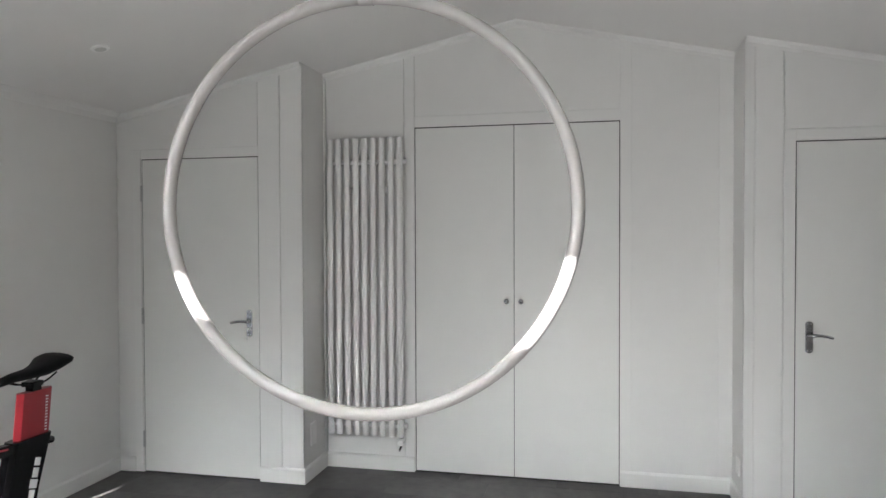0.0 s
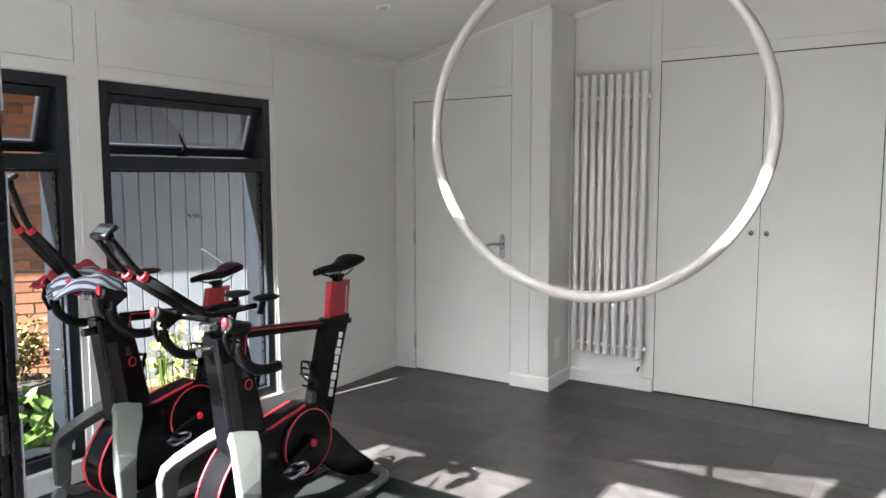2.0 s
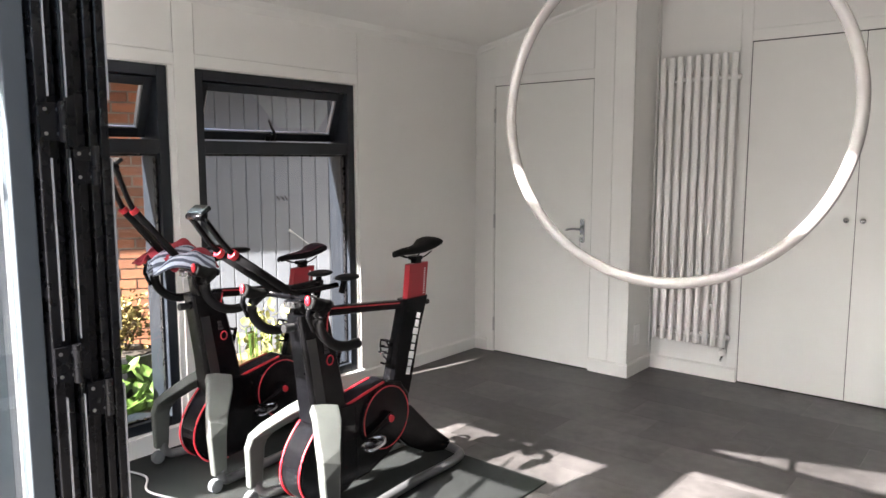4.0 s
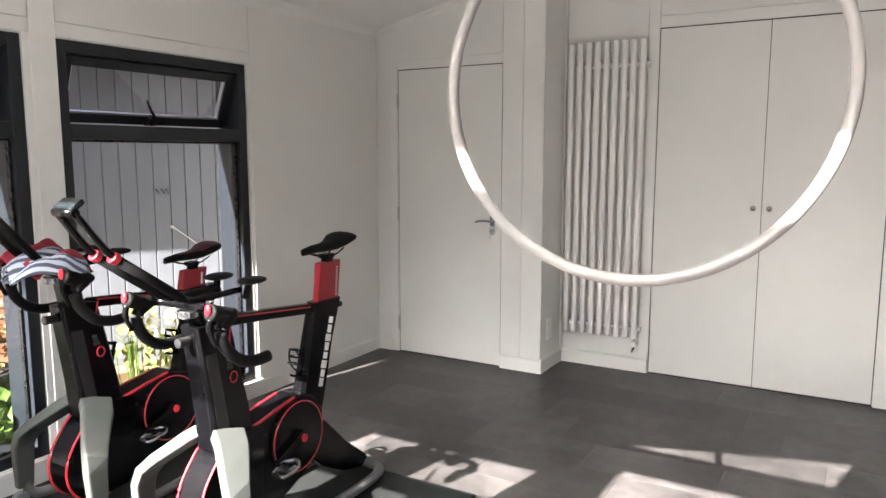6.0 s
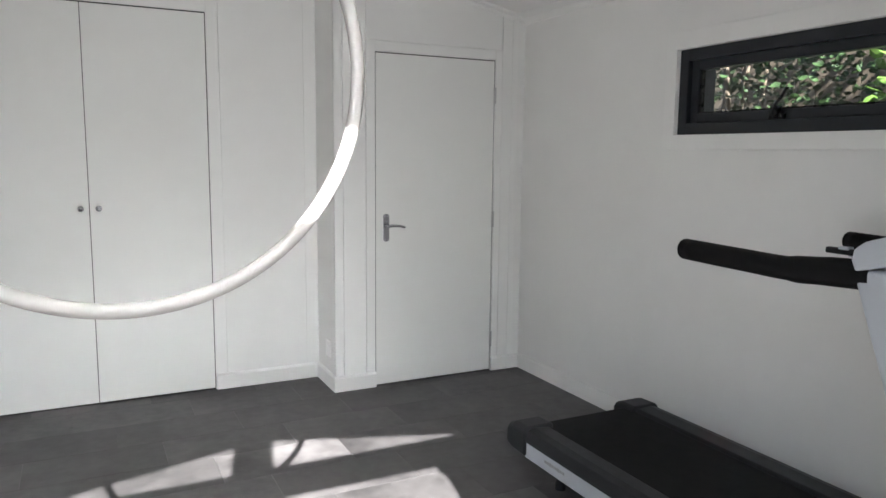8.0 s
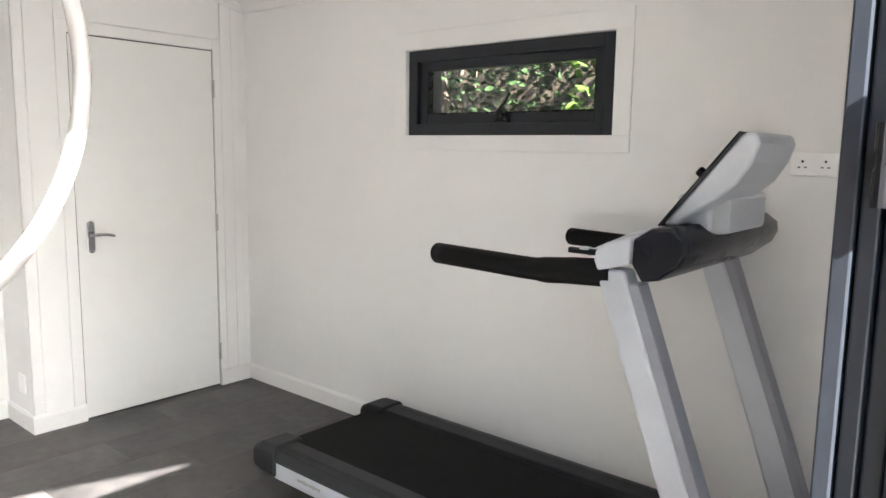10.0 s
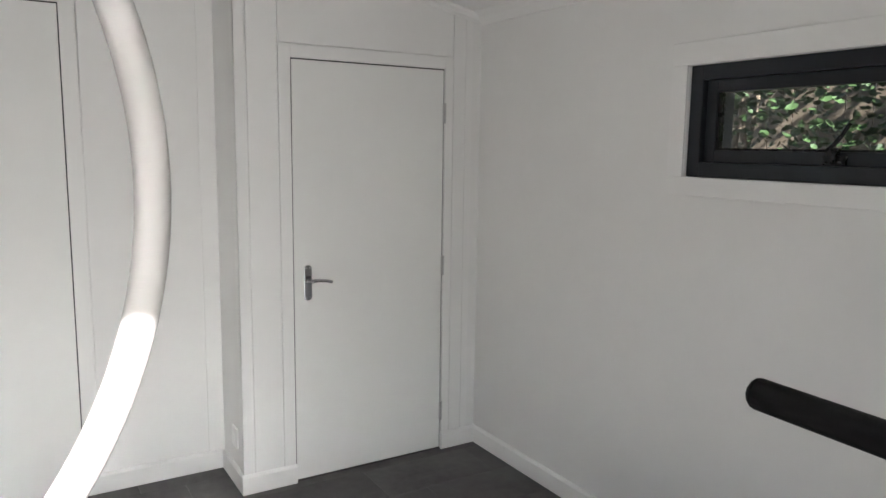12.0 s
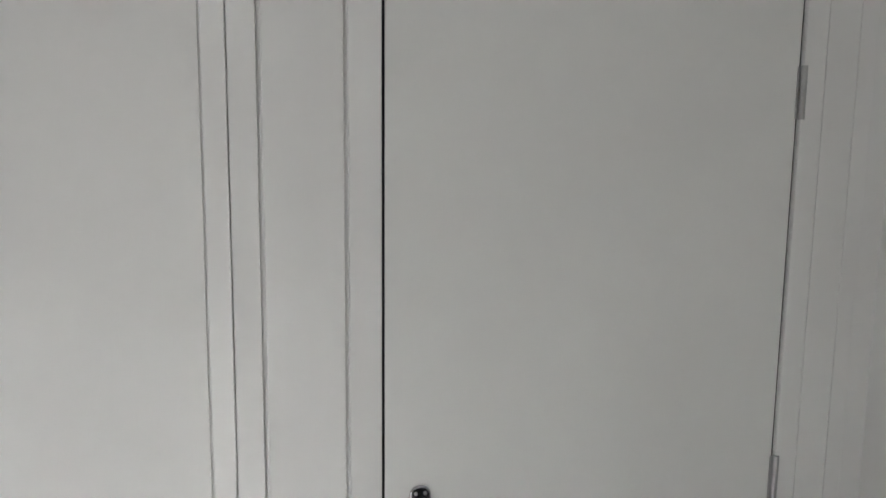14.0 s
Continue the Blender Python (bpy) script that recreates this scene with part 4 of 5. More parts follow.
    bm = loft(bmesh.new(), [rect(0, 0.200, 0.38, 0.074, 0.165, 0.5), rect(0, 0.225, 0.46, 0.072, 0.165, 0.5), rect(0, 0.28, 0.66, 0.062, 0.165, 0.5), rect(0, 0.335, 0.835, 0.06, 0.18, 0.5)])
    st = part("seat_tube", bm, BIKEBLK, b, "black seat tube with white lettering bars", bevel=0.003)
    for s in (-1, 1):
        print_row("lettering", 8, st, (s * 0.0365, 0.255, 0.475), (s * 0.0315, 0.345, 0.765), (0, 1, -0.3), 0.036, 0.0016, (s, 0, 0), WHITEP, "white lettering bars")
    bm = tube(bmesh.new(), [(0, 0.385, 0.805), (0, 0.445, 0.795)], [0.018, 0.013], 14)
    part("seat_lever", bm, BIKEBLK, b, "black clamp lever", smooth=True)
    bm = loft(bmesh.new(), [rect(0, 0.342 + saddle_dy, 0.80, 0.034, 0.160, 0.9), rect(0, 0.366 + saddle_dy, saddle_z - 0.065, 0.034, 0.160, 0.9)])
    sp = part("seat_post", bm, BIKERED, b, "red seat post with white scale", bevel=0.003)
    bm = bmesh.new()
    n = 12
    for k in range(n):
        z = 0.845 + (saddle_z - 0.93) * k / n
        y = 0.395 + saddle_dy + (z - 0.80) * 0.08
        for s in (-1, 1):
            box(bm, min(s * 0.0168, s * 0.0178), max(s * 0.0168, s * 0.0178), y - 0.008, y + 0.003, z, z + 0.004)
    part("scale_marks", bm, WHITEP, sp)["kind"] = "stuff"
    saddle(b, 0.350 + saddle_dy, saddle_z - 0.005, 3, nose_red=saddle_z < 1.05)
    bottle_cage(b, 0, 0.165, 0.56, -14)
    bottle_cage(b, 0, -0.16, 0.575, -14)
    return b


bike_a = bike("black exercise bike with red seat post on a mat", (0.118, 2.520, 0.012), 0, 1.060, 0.925, 0.0, (-0.800, 1.285), (-0.675, 1.135))
bike_b = bike("black and silver exercise bike with towels on its bars", (-0.60, 2.49, 0.012), 0, 0.985, 0.985, -0.075, (-0.715, 1.455), (-0.640, 1.262))

mat_ob = tagged(part("rubber_mat", boxes((-0.99, 0.73, 1.70, 3.10, 0.0, 0.010)), MAT, bevel=0.003), "large dark grey rubber mat under the bikes", "mat")


def towel(name, label, at, mats, seed, size):
    random.seed(seed)
    t = thing(name, label, "towel", at)
    for i, m in enumerate(mats):
        bm = bmesh.new()
        nx, ny = 22, 16
        w, d = size
        rows = []
        for iy in range(ny + 1):
            row = []
            for ix in range(nx + 1):
                u, v = ix / nx - 0.5, iy / ny - 0.5
                fold = 0.018 * math.sin(u * 17 + i * 2 + v * 5) + 0.012 * noise.noise(Vector((u * 5, v * 5, i * 3 + seed)))
                sag = -0.42 * (abs(u) ** 1.8) - 0.5 * max(0, abs(v) - 0.16) ** 1.3
                row.append(bm.verts.new((u * w * (0.82 - 0.1 * i), v * d, 0.045 - 0.02 * i + fold + sag * 0.6 * size[0] * 2)))
            rows.append(row)
        for a, b in zip(rows, rows[1:]):
            for k in range(nx):
                bm.faces.new((a[k], a[k + 1], b[k + 1], b[k]))
        ob = part(("red_towel_fold", "striped_towel_fold")[i % 2], bm, m, t, ("crumpled red cloth", "blue and white striped cloth")[i % 2], smooth=True)
        ob.location = ((-0.05, 0.03)[i % 2], (0.0, -0.02)[i % 2], (0.012, 0.0)[i % 2])
        ob.rotation_euler = (0, 0, (0.2, -0.35)[i % 2])
        md = ob.modifiers.new("thick", "SOLIDIFY")
        md.thickness = 0.008


CLOTHR = shade("red_cloth", (0.28, 0.02, 0.035), 0.9, var=0.2, scale=20, bump=0.4, bscale=300)


def striped_cloth():
    m = shade("striped_cloth", (0.30, 0.36, 0.47), 0.92, var=0.15, scale=20, bump=0.4, bscale=300)
    nt = m.node_tree
    b = nt.nodes["Principled BSDF"]
    w = nt.nodes.new("ShaderNodeTexWave")
    w.inputs["Scale"].default_value = 17
    w.inputs["Distortion"].default_value = 0.6
    tc = nt.nodes.new("ShaderNodeTexCoord")
    nt.links.new(tc.outputs["Object"], w.inputs["Vector"])
    r = nt.nodes.new("ShaderNodeValToRGB")
    r.color_ramp.elements[0].position, r.color_ramp.elements[0].color = 0.35, (0.05, 0.06, 0.09, 1)
    r.color_ramp.elements[1].position, r.color_ramp.elements[1].color = 0.6, (0.33, 0.37, 0.45, 1)
    nt.links.new(w.outputs["Color"], r.inputs[0])
    nt.links.new(r.outputs[0], b.inputs["Base Color"])
    return m


CLOTHS = striped_cloth()
towel("towel", "crumpled red and striped towels over the handlebar", (-0.60, 2.08, 1.06), (CLOTHR, CLOTHS), 4, (0.34, 0.26))


def treadmill():
    t = thing("treadmill", "silver and black treadmill standing along the wall", "treadmill", (0, 0, 0))
    xa, xb, y0, y1 = 3.275, 4.065, 1.30, 3.50
    part("running_belt", boxes((xa + 0.13, xb - 0.13, y0 + 0.3, y1 + 0.01, 0.150, 0.196)), BELT, t, bevel=0.015, segs=3)
    for s, x in ((1, xa), (-1, xb)):
        def X(v):
            return x + s * v
        prof = [(X(0.0), 0.165), (X(0.012), 0.205), (X(0.05), 0.213), (X(0.125), 0.207), (X(0.13), 0.18), (X(0.13), 0.15), (X(0.0), 0.15)]
        rail = part("side_rail", prism(bmesh.new(), prof, "y", y0 + 0.3, y1 - 0.06), DARKP, t, "dark plastic foot rail", bevel=0.004)
        skirt = part("side_skirt", boxes((min(X(0.006), X(0.05)), max(X(0.006), X(0.05)), y0 + 0.1, y1 - 0.06, 0.075, 0.155)), SILVERB, t, "silver side skirt", bevel=0.006)
        if s > 0:
            print_row("lettering", 8, skirt, (X(0.0055), 3.28, 0.118), (X(0.0055), 3.13, 0.118), (0, 0, 1), 0.018, 0.001, (-1, 0, 0), GREYP, "grey lettering bars")
        bm = loft(bmesh.new(), [[(X(a * 1.0), y, z) for a, z in ((-0.006, zl), (0.155, zl), (0.155, zh - 0.008), (0.14, zh), (0.012, zh), (-0.006, zh - 0.02))]
                                for y, zl, zh in ((y1 - 0.075, 0.085, 0.222), (y1 + 0.03, 0.088, 0.218), (y1 + 0.068, 0.10, 0.205), (y1 + 0.080, 0.12, 0.18))])
        part("end_cap", bm, DARKP, t, "black moulded end cap", bevel=0.01, segs=3)
        bm = tube(bmesh.new(), [(X(0.06), y1 - 0.27, 0.0), (X(0.06), y1 - 0.27, 0.02), (X(0.06), y1 - 0.27, 0.09)], [0.024, 0.024, 0.016], 16)
        part("foot", bm, DARKP, t, "black levelling foot")
        part("front_foot", boxes((min(X(0.02), X(0.09)), max(X(0.02), X(0.09)), y0 + 0.05, y0 + 0.15, 0.0, 0.09)), DARKP, t, bevel=0.008)
        # upright, leaning
        w = 0.072
        secs = []
        for z, yy, dep in ((0.12, 1.515, 0.10), (0.55, 1.665, 0.095), (1.15, 1.890, 0.090), (1.175, 1.897, 0.090)):
            secs.append([(X(0.0), yy - dep / 2, z), (X(w), yy - dep / 2, z), (X(w), yy + dep / 2, z), (X(0.0), yy + dep / 2, z)])
        up = part("upright", loft(bmesh.new(), secs), SILVERB, t, "silver metal upright", bevel=0.012, segs=3)
        # back strip: shade of the upright's far side put into a darker silver
        secs = [[(X(0.004), yy - 0.075, z), (X(w - .004), yy - 0.075, z), (X(w - .004), yy - 0.04, z), (X(0.004), yy - 0.04, z)] for z, yy in ((0.12, 1.515), (0.55, 1.665), (1.14, 1.886))]
        part("upright_back", loft(bmesh.new(), secs), SILVERSH, up, "back strip, its silver darkened for the shaded side", bevel=0.004)
        bm = prism(bmesh.new(), [(1.931, 1.166), (1.944, 1.195), (1.939, 1.225), (1.912, 1.246), (1.848, 1.268), (1.834, 1.262), (1.838, 1.194)], "x", min(X(-0.004), X(w + .01)), max(X(-0.004), X(w + .01)))
        part("upright_cap", bm, SILVERB, t, "silver corner cap", bevel=0.012, segs=3)
        # hand rail
        end = 2.53 if s > 0 else 2.47
        bm = bmesh.new()
        path = rounded([(X(0.035), 1.90, 1.158), (X(0.03), 2.02, 1.152), (X(0.02), 2.14, 1.144), (X(0.018), 2.30, 1.147), (X(0.018), end, 1.152)], 5)
        tube(bm, path, [0.038] * 6 + [0.037] * 4 + [0.033] * 1 + [0.033] * (len(path) - 11), 16, 1.05)
        hr = part("hand_rail", bm, RUBBER, t, "black foam hand rail", smooth=True)
        part("rail_end", ball(bmesh.new(), (X(0.018), end, 1.152), 0.033, 1, 0.7, 1.05), RUBBER, hr, smooth=True)
    # motor hood in front of the belt
    prof = [(y0, 0.08), (y0, 0.17), (y0 + 0.06, 0.27), (y0 + 0.22, 0.285), (y0 + 0.36, 0.215), (y0 + 0.37, 0.08)]
    part("motor_hood", prism(bmesh.new(), prof, "x", xa + 0.075, xb - 0.075), NAVY, t, "dark motor hood", bevel=0.02, segs=3)
    # console beam
    prof = [(1.846, 1.258), (1.842, 1.19), (1.812, 1.146), (1.765, 1.155), (1.705, 1.203), (1.688, 1.238), (1.692, 1.272), (1.73, 1.300), (1.79, 1.294)]
    my, mz = 1.765, 1.225
    secs = [[(x, my + (y - my) * k, mz + (z - mz) * k) for y, z in prof] for x, k in ((xa + 0.012, 0.86), (xa + 0.016, 0.94), (xa + 0.028, 1.0), (xb - 0.02, 1.0), (xb + 0.004, 0.95), (xb + 0.012, 0.85))]
    part("console_beam", loft(bmesh.new(), secs), NAVY, t, "dark moulded console beam", smooth=True)
    prof = [(2.02, 1.185), (2.03, 1.200), (1.90, 1.262), (1.80, 1.295), (1.80, 1.27), (1.90, 1.225)]
    deck = part("console_deck", prism(bmesh.new(), prof, "x", xa + 0.10, xb - 0.10), SILVERB, t, "silver console deck", bevel=0.006)
    part("stop_key", boxes((3.60, 3.70, 1.86, 1.90, 1.272, 1.285)), REDTRIM, deck, "red stop key", bevel=0.003)
    bm = boxes((3.352, 3.372, 1.965, 2.075, 1.195, 1.212))
    clip = part("rail_clip", bm, DARKP, t, "black strap clip beside the hand rail", bevel=0.004)
    part("clip_plate", boxes((3.350, 3.374, 2.005, 2.035, 1.2085, 1.2165)), SILVERB, clip, "silver plate", bevel=0.002)
    for x in (3.46, 3.80):
        part("key_row", boxes((x, x + 0.08, 1.925, 1.985, 1.222, 1.232)), DARKP, deck, bevel=0.003)
    bm = loft(bmesh.new(), [[(x, y, z) for x, y in ((3.47, 1.80), (3.47, 1.70), (3.52, 1.665), (3.82, 1.665), (3.87, 1.70), (3.87, 1.80))] for z in (1.27, 1.32, 1.38)])
    part("console_neck", bm, SILVERB, t, "silver console neck", bevel=0.015, segs=3)
    prof = [(1.806, 1.296), (1.612, 1.540), (1.595, 1.550), (1.572, 1.546), (1.562, 1.52), (1.578, 1.470), (1.612, 1.415), (1.665, 1.370), (1.725, 1.330), (1.765, 1.298)]
    disp = part("display_housing", prism(bmesh.new(), prof, "x", 3.395, 3.72), SILVERB, t, "silver display housing", bevel=0.030, segs=5)
    bm = bmesh.new()
    prism(bm, [(1.818, 1.293), (1.613, 1.551), (1.602, 1.548), (1.807, 1.290)], "x", 3.388, 3.727)
    part("screen", bm, SCREEN, disp, "dark display screen", bevel=0.003)
    bm = disc(bmesh.new(), (3.40, 1.706, 1.442), (0, 1, 0.8), 0.013, 0.022, 14)
    part("dial", bm, RUBBER, disp, "small black dial", bevel=0.003)
    return t


# the treadmill silver darkened by colour for its shaded side
SILVERSH = shade("treadmill_shaded_silver", (0.26, 0.27, 0.30), 0.38, 0.25, var=0.04, scale=9)
SILVERB = shade("treadmill_silver", (0.50, 0.525, 0.56), 0.36, 0.3, var=0.04, scale=9)
treadmill()


def power_lead():
    bm = bmesh.new()
    tube(bm, rounded([(-0.05, 2.02, 0.017), (-0.15, 1.93, 0.017), (-0.30, 1.95, 0.017), (-0.42, 1.90, 0.017), (-0.60, 1.86, 0.017), (-0.74, 1.93, 0.017), (-0.90, 1.90, 0.017)], 6), 0.005, 8)
    tagged(part("power_lead", bm, GREYP, smooth=True), "thin grey power lead lying on the mat", "cable")


power_lead()


# ---- outside ----
PAVE = shade("paving", (0.30, 0.29, 0.275), 0.8, var=0.2, scale=1.2, bump=0.2, bscale=30)
BRICK = shade("brick_clay", (0.27, 0.105, 0.052), 0.85, var=0.28, scale=9, bump=0.4, bscale=60, rand=0.35)
MORTAR = shade("mortar", (0.25, 0.23, 0.20), 0.9, var=0.15, scale=12, bump=0.3, bscale=90)
BOARD = shade("grey_board", (0.135, 0.142, 0.157), 0.6, var=0.08, scale=6, bump=0.1, bscale=50)
ROOFT = shade("roof_tile", (0.24, 0.09, 0.055), 0.85, var=0.25, scale=8, bump=0.3, bscale=40)
LEAFM = shade("leaf_green", (0.075, 0.135, 0.025), 0.55, var=0.35, scale=6, spec=0.2)
LEAFY = shade("leaf_bright", (0.085, 0.15, 0.028), 0.5, var=0.35, scale=6)
LEAFP = shade("leaf_pale", (0.36, 0.38, 0.29), 0.6, var=0.25, scale=6)
LEAFS = shade("leaf_straw", (0.30, 0.29, 0.11), 0.55, var=0.35, scale=6)
LEAFD = shade("leaf_dark", (0.021, 0.040, 0.013), 0.6, var=0.5, scale=5, spec=0.15)
BARK = shade("bark", (0.10, 0.075, 0.05), 0.9, var=0.3, scale=10)
POTM = shade("pot_black", (0.03, 0.03, 0.031), 0.55, var=0.15, scale=8)
SOIL = shade("soil", (0.05, 0.04, 0.03), 0.95, var=0.3, scale=20, bump=0.5, bscale=40)
GRAVEL = shade("gravel_stone", (0.42, 0.40, 0.37), 0.85, var=0.35, scale=30)
WOODE = shade("sleeper_wood", (0.30, 0.19, 0.09), 0.75, var=0.25, scale=12, bump=0.3, bscale=60)

GZ = -0.12
ground = structure("ground", boxes((-300, 300, -300, 300, GZ - 1, GZ)), PAVE, "pale stone paving round the building", "ground")

tagged(part("flower_bed", boxes((-9, -1.24, 0.55, 9, GZ, GZ + 0.012)), SOIL), "dark soil bed along the building", "soil", kind="structure")
tagged(part("flower_bed_2", boxes((-1.24, 0.42, 0.30, 0.90, GZ, GZ + 0.012)), SOIL), "dark soil bed beside the terrace", "soil", kind="structure")

# the neighbouring brick building: its wall runs askew to the room
DIRV = Vector((0.53, 0.848, 0)).normalized()
NRM = Vector((DIRV.y, -DIRV.x, 0))
ORG = Vector((-2.65, 2.96, 0))
SKEW = math.atan2(DIRV.y, DIRV.x)


def skewed(name, label, category, kind=""):
    ob = thing(name, label, category, (ORG.x, ORG.y, 0), math.degrees(SKEW), kind=kind)
    return ob


def brick_house():
    h = skewed("brick_building", "red brick building with a low tiled eave", "building")
    # local x along the wall, local -y towards the room
    part("wall", boxes((-7.0, 0.30, 0.012, 0.30, GZ, 2.9)), MORTAR, h, "mortar bed of the brick wall")
    bm = prism(bmesh.new(), [(-0.58, 2.20), (-0.58, 2.26), (2.6, 3.9), (2.6, 3.84), (0.0, 2.50)], "x", -7.3, 0.30)
    prism(bm, [(-0.45, 2.20), (-0.45, 2.26), (2.6, 3.9), (2.6, 3.84), (0.0, 2.50)], "x", 0.30, 1.75)
    part("roof", bm, ROOFT, h, "red tiled roof")
    bm = bmesh.new()
    for k in range(50):
        x = -7.3 + k * 0.15
        box(bm, x + 0.004, x + 0.146, -0.62, -0.30, 2.255 + 0.012 * (k % 2), 2.295 + 0.012 * (k % 2))
    ob = part("eave_tiles", bm, ROOFT, h, "clay eave tiles")
    ob["kind"] = "stuff"
    part("gutter_board", boxes((-7.3, 0.30, -0.57, -0.55, 2.08, 2.22), (0.30, 1.75, -0.44, -0.42, 2.08, 2.22)), BOARD, h, "grey eave board")
    return h


def brick_pieces(h):
    l, c, j = 0.215, 0.065, 0.010
    bm = bmesh.new()
    a, b = l / 2, c / 2
    lo = [bm.verts.new((x, 0.03, z)) for x, z in ((-a, -b), (a, -b), (a, b), (-a, b))]
    hi = [bm.verts.new((x * 0.985, 0.0, z * 0.95)) for x, z in ((-a, -b), (a, -b), (a, b), (-a, b))]
    bm.faces.new(hi)
    for i in range(4):
        bm.faces.new((lo[i], lo[(i + 1) % 4], hi[(i + 1) % 4], hi[i]))
    bmesh.ops.recalc_face_normals(bm, faces=bm.faces)
    me = bpy.data.meshes.new("brick")
    bm.to_mesh(me)
    bm.free()
    me.materials.append(BRICK)
    random.seed(3)
    for r in range(30):
        for k in range(9):
            x = 0.19 - k * (l + j) - (0.5 * (l + j) if r % 2 else 0)
            ob = new("brick", me)
            ob.location = (x, random.uniform(0.0, 0.004), GZ + 0.04 + r * (c + j))
            ob.parent = h


def board_gate():
    g = skewed("board_gate", "grey painted vertical board gate, upper half shaded", "gate")
    part("gate_backing", boxes((0.33, 2.45, 0.05, 0.08, GZ + 0.02, 2.45)), BOARD, g)
    for k in range(20):
        x = 0.345 + k * 0.105
        part("board", boxes((x, x + 0.101, 0.020, 0.05, GZ + 0.03, 2.45)), BOARD, g, bevel=0.005)
    part("gate_post", boxes((0.27, 0.34, -0.01, 0.09, GZ, 2.5)), BOARD, g, bevel=0.004)
    for k in range(14):
        z = GZ + 0.03 + 0.15 * k
        part("lap_board", boxes((1.93, 2.45, 0.003, 0.018, z, z + 0.142)), BOARD, g, bevel=0.003)
    bm = tube(bmesh.new(), [(1.07, -0.01, 0.960), (1.10, -0.012, 0.942), (1.255, -0.012, 0.818)], [0.012, 0.006, 0.004], 8)
    part("stay_rod", bm, STEEL, g, "thin metal stay rod")
    for x in (0.995, 1.030, 1.058):
        bm = tube(bmesh.new(), rounded([(x - 0.012, 0.004, 1.222), (x, -0.012, 1.208), (x + 0.010, 0.004, 1.192)], 4), 0.005, 8)
        part("hook", bm, BLACKM, g, "small black coat hook", smooth=True)
    part("latch", boxes((1.395, 1.475, -0.004, 0.020, 1.135, 1.152)), BLACKM, g, "thin black latch", bevel=0.003)
    return g


house = brick_house()
board_gate()


def leaf_mesh(bm, c, d, n, size, fold=0.25):
    """One leaf: a folded pointed oval."""
    c, d, n = Vector(c), Vector(d).normalized(), Vector(n)
    s = d.cross(n)
    if s.length < 1e-3:
        s = d.orthogonal()
    s.normalize()
    n = s.cross(d).normalized()
    L, w = size, size * 0.36
    tip, base = bm.verts.new(c + d * L), bm.verts.new(c)
    m1 = bm.verts.new(c + d * (L * 0.5) - n * (w * fold))
    a1, a2 = bm.verts.new(c + d * (L * 0.30) + s * w), bm.verts.new(c + d * (L * 0.68) + s * (w * 0.8))
    b1, b2 = bm.verts.new(c + d * (L * 0.30) - s * w), bm.verts.new(c + d * (L * 0.68) - s * (w * 0.8))
    for f in ((base, a1, m1), (a1, a2, m1), (a2, tip, m1), (m1, tip, b2), (m1, b2, b1), (base, m1, b1)):
        bm.faces.new(f)


def leaf_cloud(name, mat, parent, seed, n, centre, spread, size, upright=0.4, clumps=0):
    random.seed(seed)
    bm = bmesh.new()
    cl = [[random.gauss(0, 0.42) for _ in range(3)] for _ in range(max(1, clumps))]
    for _ in range(n):
        if clumps:
            c0 = random.choice(cl)
            q = [c0[i] + random.gauss(0, 0.16) for i in range(3)]
        else:
            q = [random.gauss(0, 0.42) for _ in range(3)]
        p = [centre[i] + q[i] * spread[i] for i in range(3)]
        if p[2] < GZ + 0.02:
            p[2] = GZ + 0.02 + random.random() * 0.1
        d = Vector((random.gauss(0, 1), random.gauss(0, 1), random.gauss(upright, 0.7)))
        leaf_mesh(bm, p, d, (random.gauss(0, .5), random.gauss(0, .5), 1), size * random.uniform(0.6, 1.3))
    ob = part(name, bm, mat, parent)
    ob["kind"] = "stuff"
    return ob


def pot(x, y, r, h):
    p = thing("plant_pot", "black plastic pot with a clipped brownish shrub", "plant pot", (x, y, GZ))
    bm = tube(bmesh.new(), [(0, 0, 0), (0, 0, h - 0.04), (0, 0, h - 0.04), (0, 0, h), (0, 0, h)], [r * 0.72, r * 0.96, r * 1.05, r * 1.06, r * 0.94], 32)
    part("pot_body", bm, POTM, p, smooth=False)
    part("soil", disc(bmesh.new(), (0, 0, h + 0.004), (0, 0, 1), r * 0.92, 0.01, 24), SOIL, p)
    bm = bmesh.new()
    random.seed(8)
    for k in range(14):
        a = random.uniform(0, 6.28)
        tube(bm, rounded([(0.02 * math.cos(a), 0.02 * math.sin(a), h), (0.06 * math.cos(a), 0.06 * math.sin(a), h + 0.10), (0.13 * math.cos(a + .4), 0.13 * math.sin(a + .4), h + 0.24)], 3), [0.006] * 3 + [0.003] * 4, 6)
    part("stems", bm, BARK, p)
    leaf_cloud("shrub_leaves", LEAFB, p, 5, 900, (0, 0, h + 0.20), (r * 0.85, r * 0.85, 0.17), 0.035, 0.5)


LEAFB = shade("leaf_bronze", (0.20, 0.15, 0.045), 0.6, var=0.5, scale=6)
pot(-2.05, 2.50, 0.19, 0.40)


